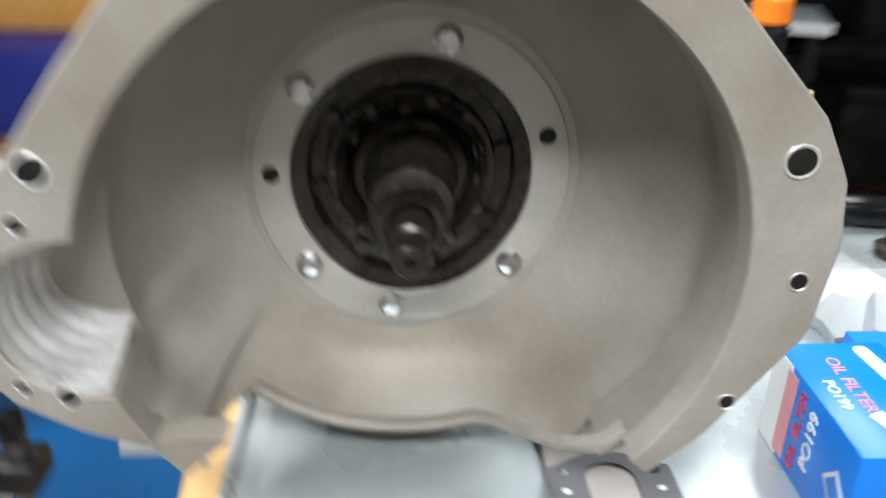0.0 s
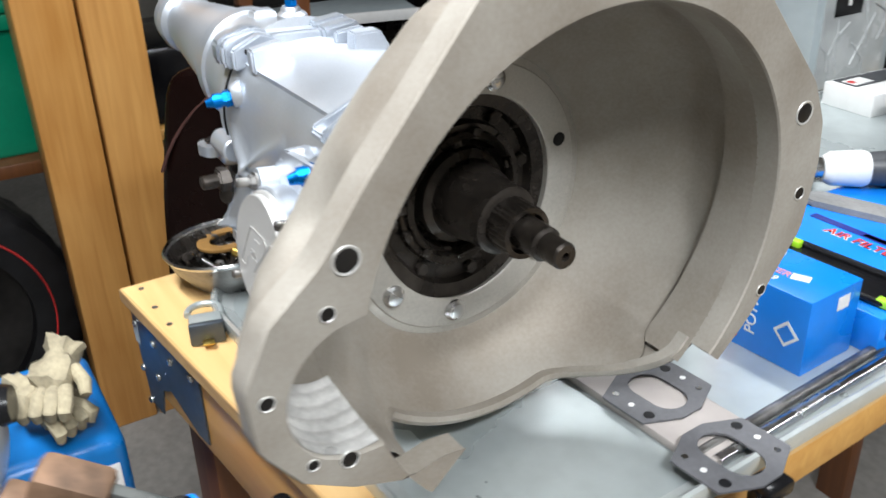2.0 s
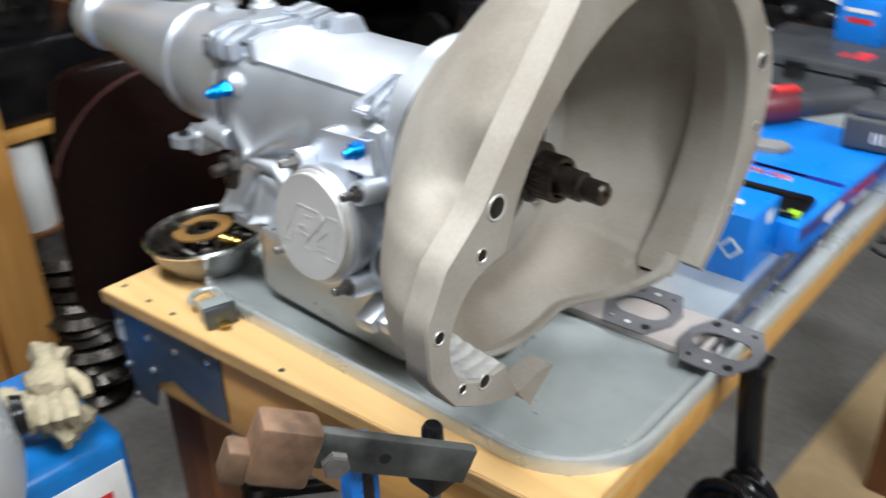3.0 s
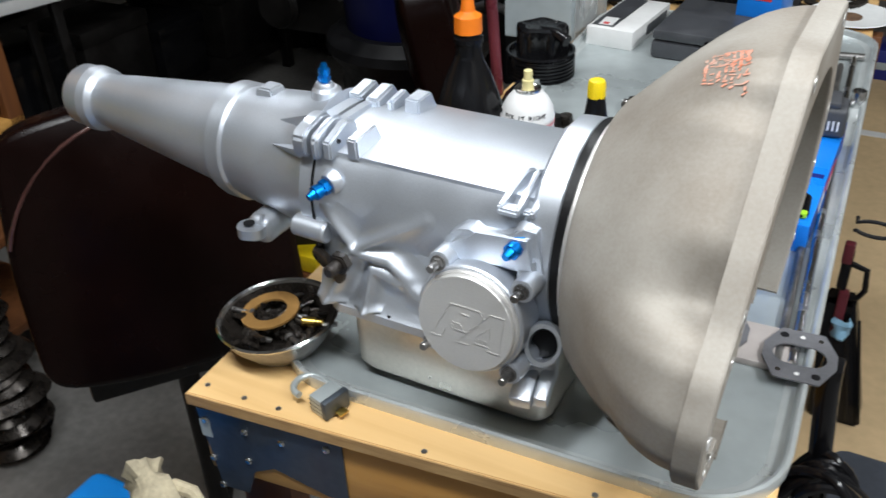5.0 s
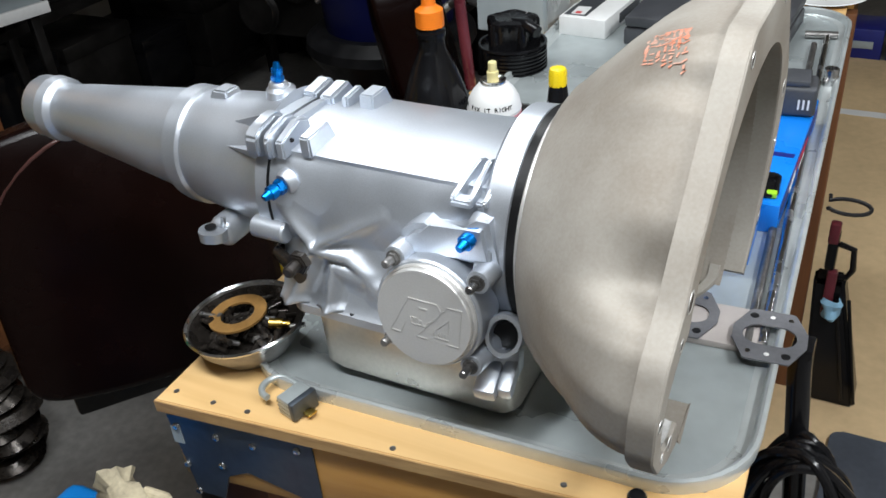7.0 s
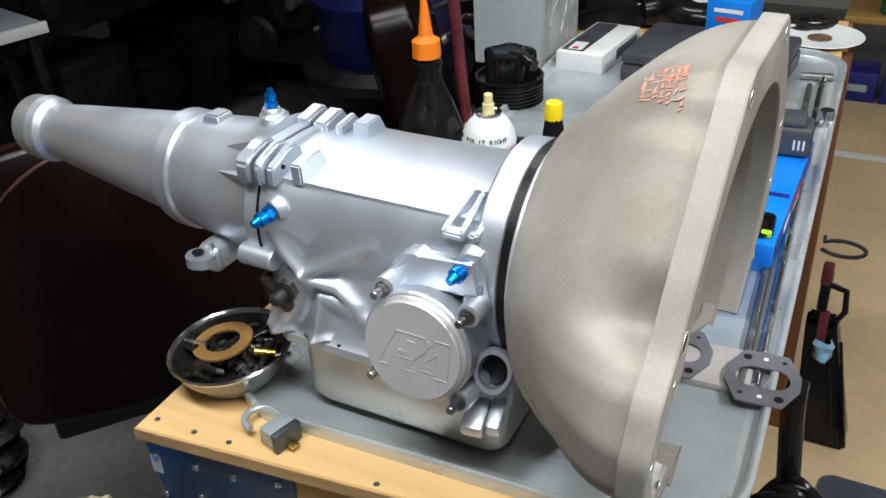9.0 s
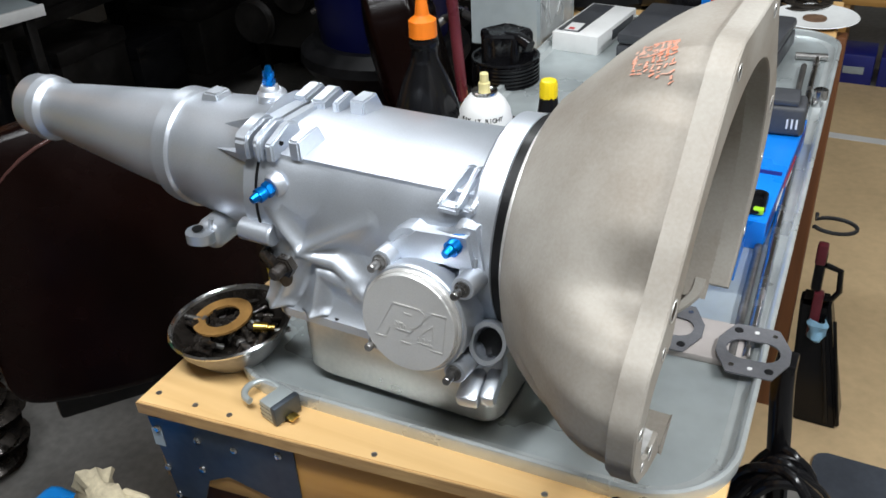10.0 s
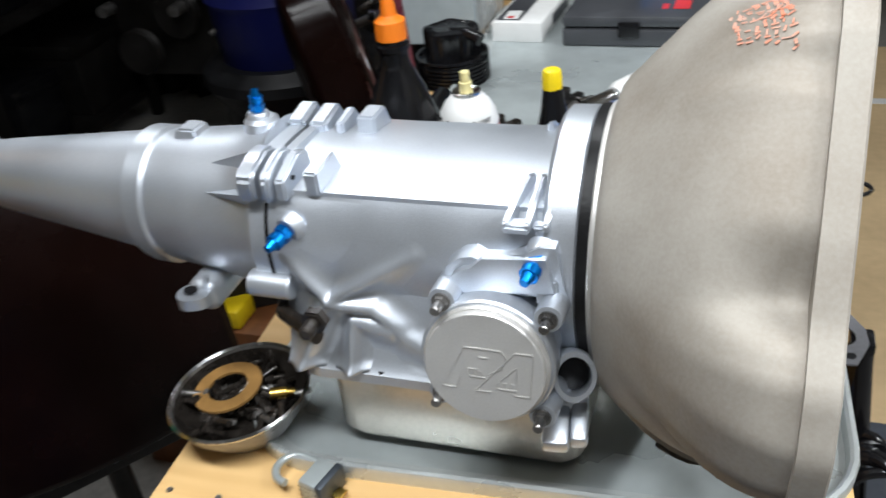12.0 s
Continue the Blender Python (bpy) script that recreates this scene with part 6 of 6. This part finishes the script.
part("shelf_board", block(-0.2, 0.2, -0.38, 0.1, 0.37, 0.395, 0.003), STAINED, plank)
part("shelf_board", block(-0.2, 0.2, -0.38, 0.1, 0.14, 0.165, 0.003), STAINED, plank)
for x, y in ((-0.18, -0.36), (0.18, -0.36), (-0.18, 0.08), (0.18, 0.08)):
    part("upright", block(x - 0.02, x + 0.02, y - 0.02, y + 0.02, 0, 1.3, 0.003), STAINED, plank)
tagged(part("dark_case", block(-1.93, -1.57, 0.16, 0.58, 0.646, 0.83, 0.02), BLACK_PLASTIC, at=WEST), "black plastic case on the shelf", "case")
tagged(part("white_canister", lathe([(0, 0), (0, 0.06), (0.2, 0.06), (0.21, 0.055), (0.21, 0)], 32, "z"), PALE, at=WEST @ pose(-1.62, 0.245, 0.395)), "white metal canister on the lower shelf", "canister")
tagged(part("glass_jar", lathe([(0, 0), (0, 0.04), (0.07, 0.04), (0.08, 0.03), (0.1, 0.032), (0.1, 0)], 24, "z"), STEEL, at=WEST @ pose(-1.6, 0.26, 0.165)), "small bright lidded jar on the floor", "jar")

side_table = thing("side_table", pose(-2.6, 1.42, LOW, 0, 0, -14), "pale grey side table with a white edge", "table")
part("tabletop", block(-0.34, -0.006, -0.75, 0.0, 0.87, 0.9, 0.003), GREY_CARD, side_table)
part("edge_trim", block(-0.005, 0.012, -0.75, 0.006, 0.862, 0.903, 0.003), WHITE, side_table, "white edge strip")
for x in (-0.31, -0.05):
    for y in (-0.72, -0.04):
        part("leg", block(x - 0.018, x + 0.018, y - 0.018, y + 0.018, 0, 0.87, 0.003), DARK, side_table)

# coil of flexible duct on the floor
duct = thing("flexible_duct", NORTH @ pose(-1.53, 0.14, 0), "crumpled black foil duct standing on the floor", "duct")
for k in range(15):
    lean = 0.05 * math.sin(k * 0.33)
    rim = 0.088 + 0.012 * math.sin(k * 2.3)
    fold = lathe([(-0.004, 0.0), (-0.004, rim - 0.02), (0.013, rim), (0.03, rim - 0.02), (0.03, 0.0)], 28, "z", lambda a, t, k=k: 0.006 * math.sin(3 * t + 1.7 * k))
    part("fold", fold, OILY_BLACK, duct, at=pose(lean, -0.3 * lean, 0.026 * k + 0.004, 5 * math.sin(k * 1.9), 6 * math.cos(k * 1.3), 0))

# dark machinery and an engine towards the back wall, before an added dark backdrop
eng = thing("engine_block", NORTH @ pose(-1.55, 1.95, 0), "grimy dark engine on a stand", "engine")
part("block", block(-0.35, 0.35, -0.25, 0.25, 0.45, 0.95, 0.03), DARK, eng)
part("head", block(-0.33, 0.33, -0.3, -0.05, 0.9, 1.1, 0.02), DARK, eng)
part("stand", block(-0.06, 0.06, -0.06, 0.06, 0, 0.46, 0.01), DARK, eng)
part("stand_foot", block(-0.35, 0.35, -0.2, 0.2, 0, 0.05, 0.01), DARK, eng)
for k in range(8):
    part("stud", lathe([(0, 0), (0, 0.02), (0.05, 0.018), (0.05, 0)], 14, "z"), DULL_STEEL, eng, at=pose(-0.3 + 0.085 * k, -0.3, 0.7 + 0.06 * (k % 3), 90, 0, 0))
for k in range(4):
    part("pulley", lathe([(0, 0), (0, 0.07), (0.01, 0.075), (0.02, 0.06), (0.03, 0.075), (0.04, 0.07), (0.04, 0)], 32, "z"), DARK, eng, at=pose(-0.25 + 0.17 * k, -0.26, 0.55 + 0.12 * (k % 2), 90, 0, 0))
loom = (NORTH @ pose(-1.55, 1.95, 0)).inverted()
random.seed(77)
for k in range(7):
    x0, z0 = -1.55 + 0.13 * k, 0.62 + 0.05 * (k % 3)
    pts = [(x0 + 0.05 * i + 0.02 * math.sin(i + k), 1.6 + 0.03 * math.sin(2 * i + k), z0 + 0.05 * math.sin(i * 0.8 + k * 1.7)) for i in range(7)]
    part("engine_hose", pipe(pts, 0.009 + 0.004 * (k % 2), 10), (DULL_STEEL, OILY_BLACK, STEEL)[k % 3], eng, "black and steel engine hose", at=loom)
    part("hose_clip", turned(lathe([(-0.012, 0.0), (-0.012, 0.019), (0.012, 0.019), (0.012, 0.0)], 16), Matrix.Translation(pts[3])), STEEL, eng, "bright hose clip", at=loom)
# black sheet added so the back stays dark; it stands for unlit depth
BACKDROP = material("dark_backdrop_sheet", (0.012, 0.012, 0.013), 0.7, 0, 0.3, 30, 4, 0.4)
for nm, (x0, x1, y, z1), lb in (("tarpaulin", (-3.55, -0.55, 2.6, 2.3), "black sheet added to darken the garage's back"),):
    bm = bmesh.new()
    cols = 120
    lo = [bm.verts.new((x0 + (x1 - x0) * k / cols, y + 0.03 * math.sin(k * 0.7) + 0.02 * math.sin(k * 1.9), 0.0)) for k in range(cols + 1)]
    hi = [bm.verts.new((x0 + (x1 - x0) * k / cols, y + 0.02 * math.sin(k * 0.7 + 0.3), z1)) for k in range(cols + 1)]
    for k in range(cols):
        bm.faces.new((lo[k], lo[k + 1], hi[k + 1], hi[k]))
    o = tagged(part(nm, bm, BACKDROP, at=NORTH), lb, "tarpaulin")
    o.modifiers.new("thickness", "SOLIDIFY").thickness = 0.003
# dark shelving and cartons, added to fill the unlit corner
shelf = thing("steel_shelving", NORTH @ pose(-2.6, 1.2, 0), "dark steel shelving packed with black parts, added as backdrop", "shelving")
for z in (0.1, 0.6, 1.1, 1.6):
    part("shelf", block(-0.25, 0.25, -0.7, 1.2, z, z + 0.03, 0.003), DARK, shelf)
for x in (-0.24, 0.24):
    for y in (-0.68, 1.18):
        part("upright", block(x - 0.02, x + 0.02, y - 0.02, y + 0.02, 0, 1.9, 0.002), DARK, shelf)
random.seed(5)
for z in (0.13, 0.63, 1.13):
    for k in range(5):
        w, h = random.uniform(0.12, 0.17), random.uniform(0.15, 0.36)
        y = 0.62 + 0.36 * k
        box = tagged(part("dark_carton", block(-2.8, -2.42, y, y + 2 * w, z, z + h, 0.01), BLACK_PLASTIC if k % 2 else DARK, at=NORTH), "dark filler carton on steel shelving", "carton", "dark cartons")
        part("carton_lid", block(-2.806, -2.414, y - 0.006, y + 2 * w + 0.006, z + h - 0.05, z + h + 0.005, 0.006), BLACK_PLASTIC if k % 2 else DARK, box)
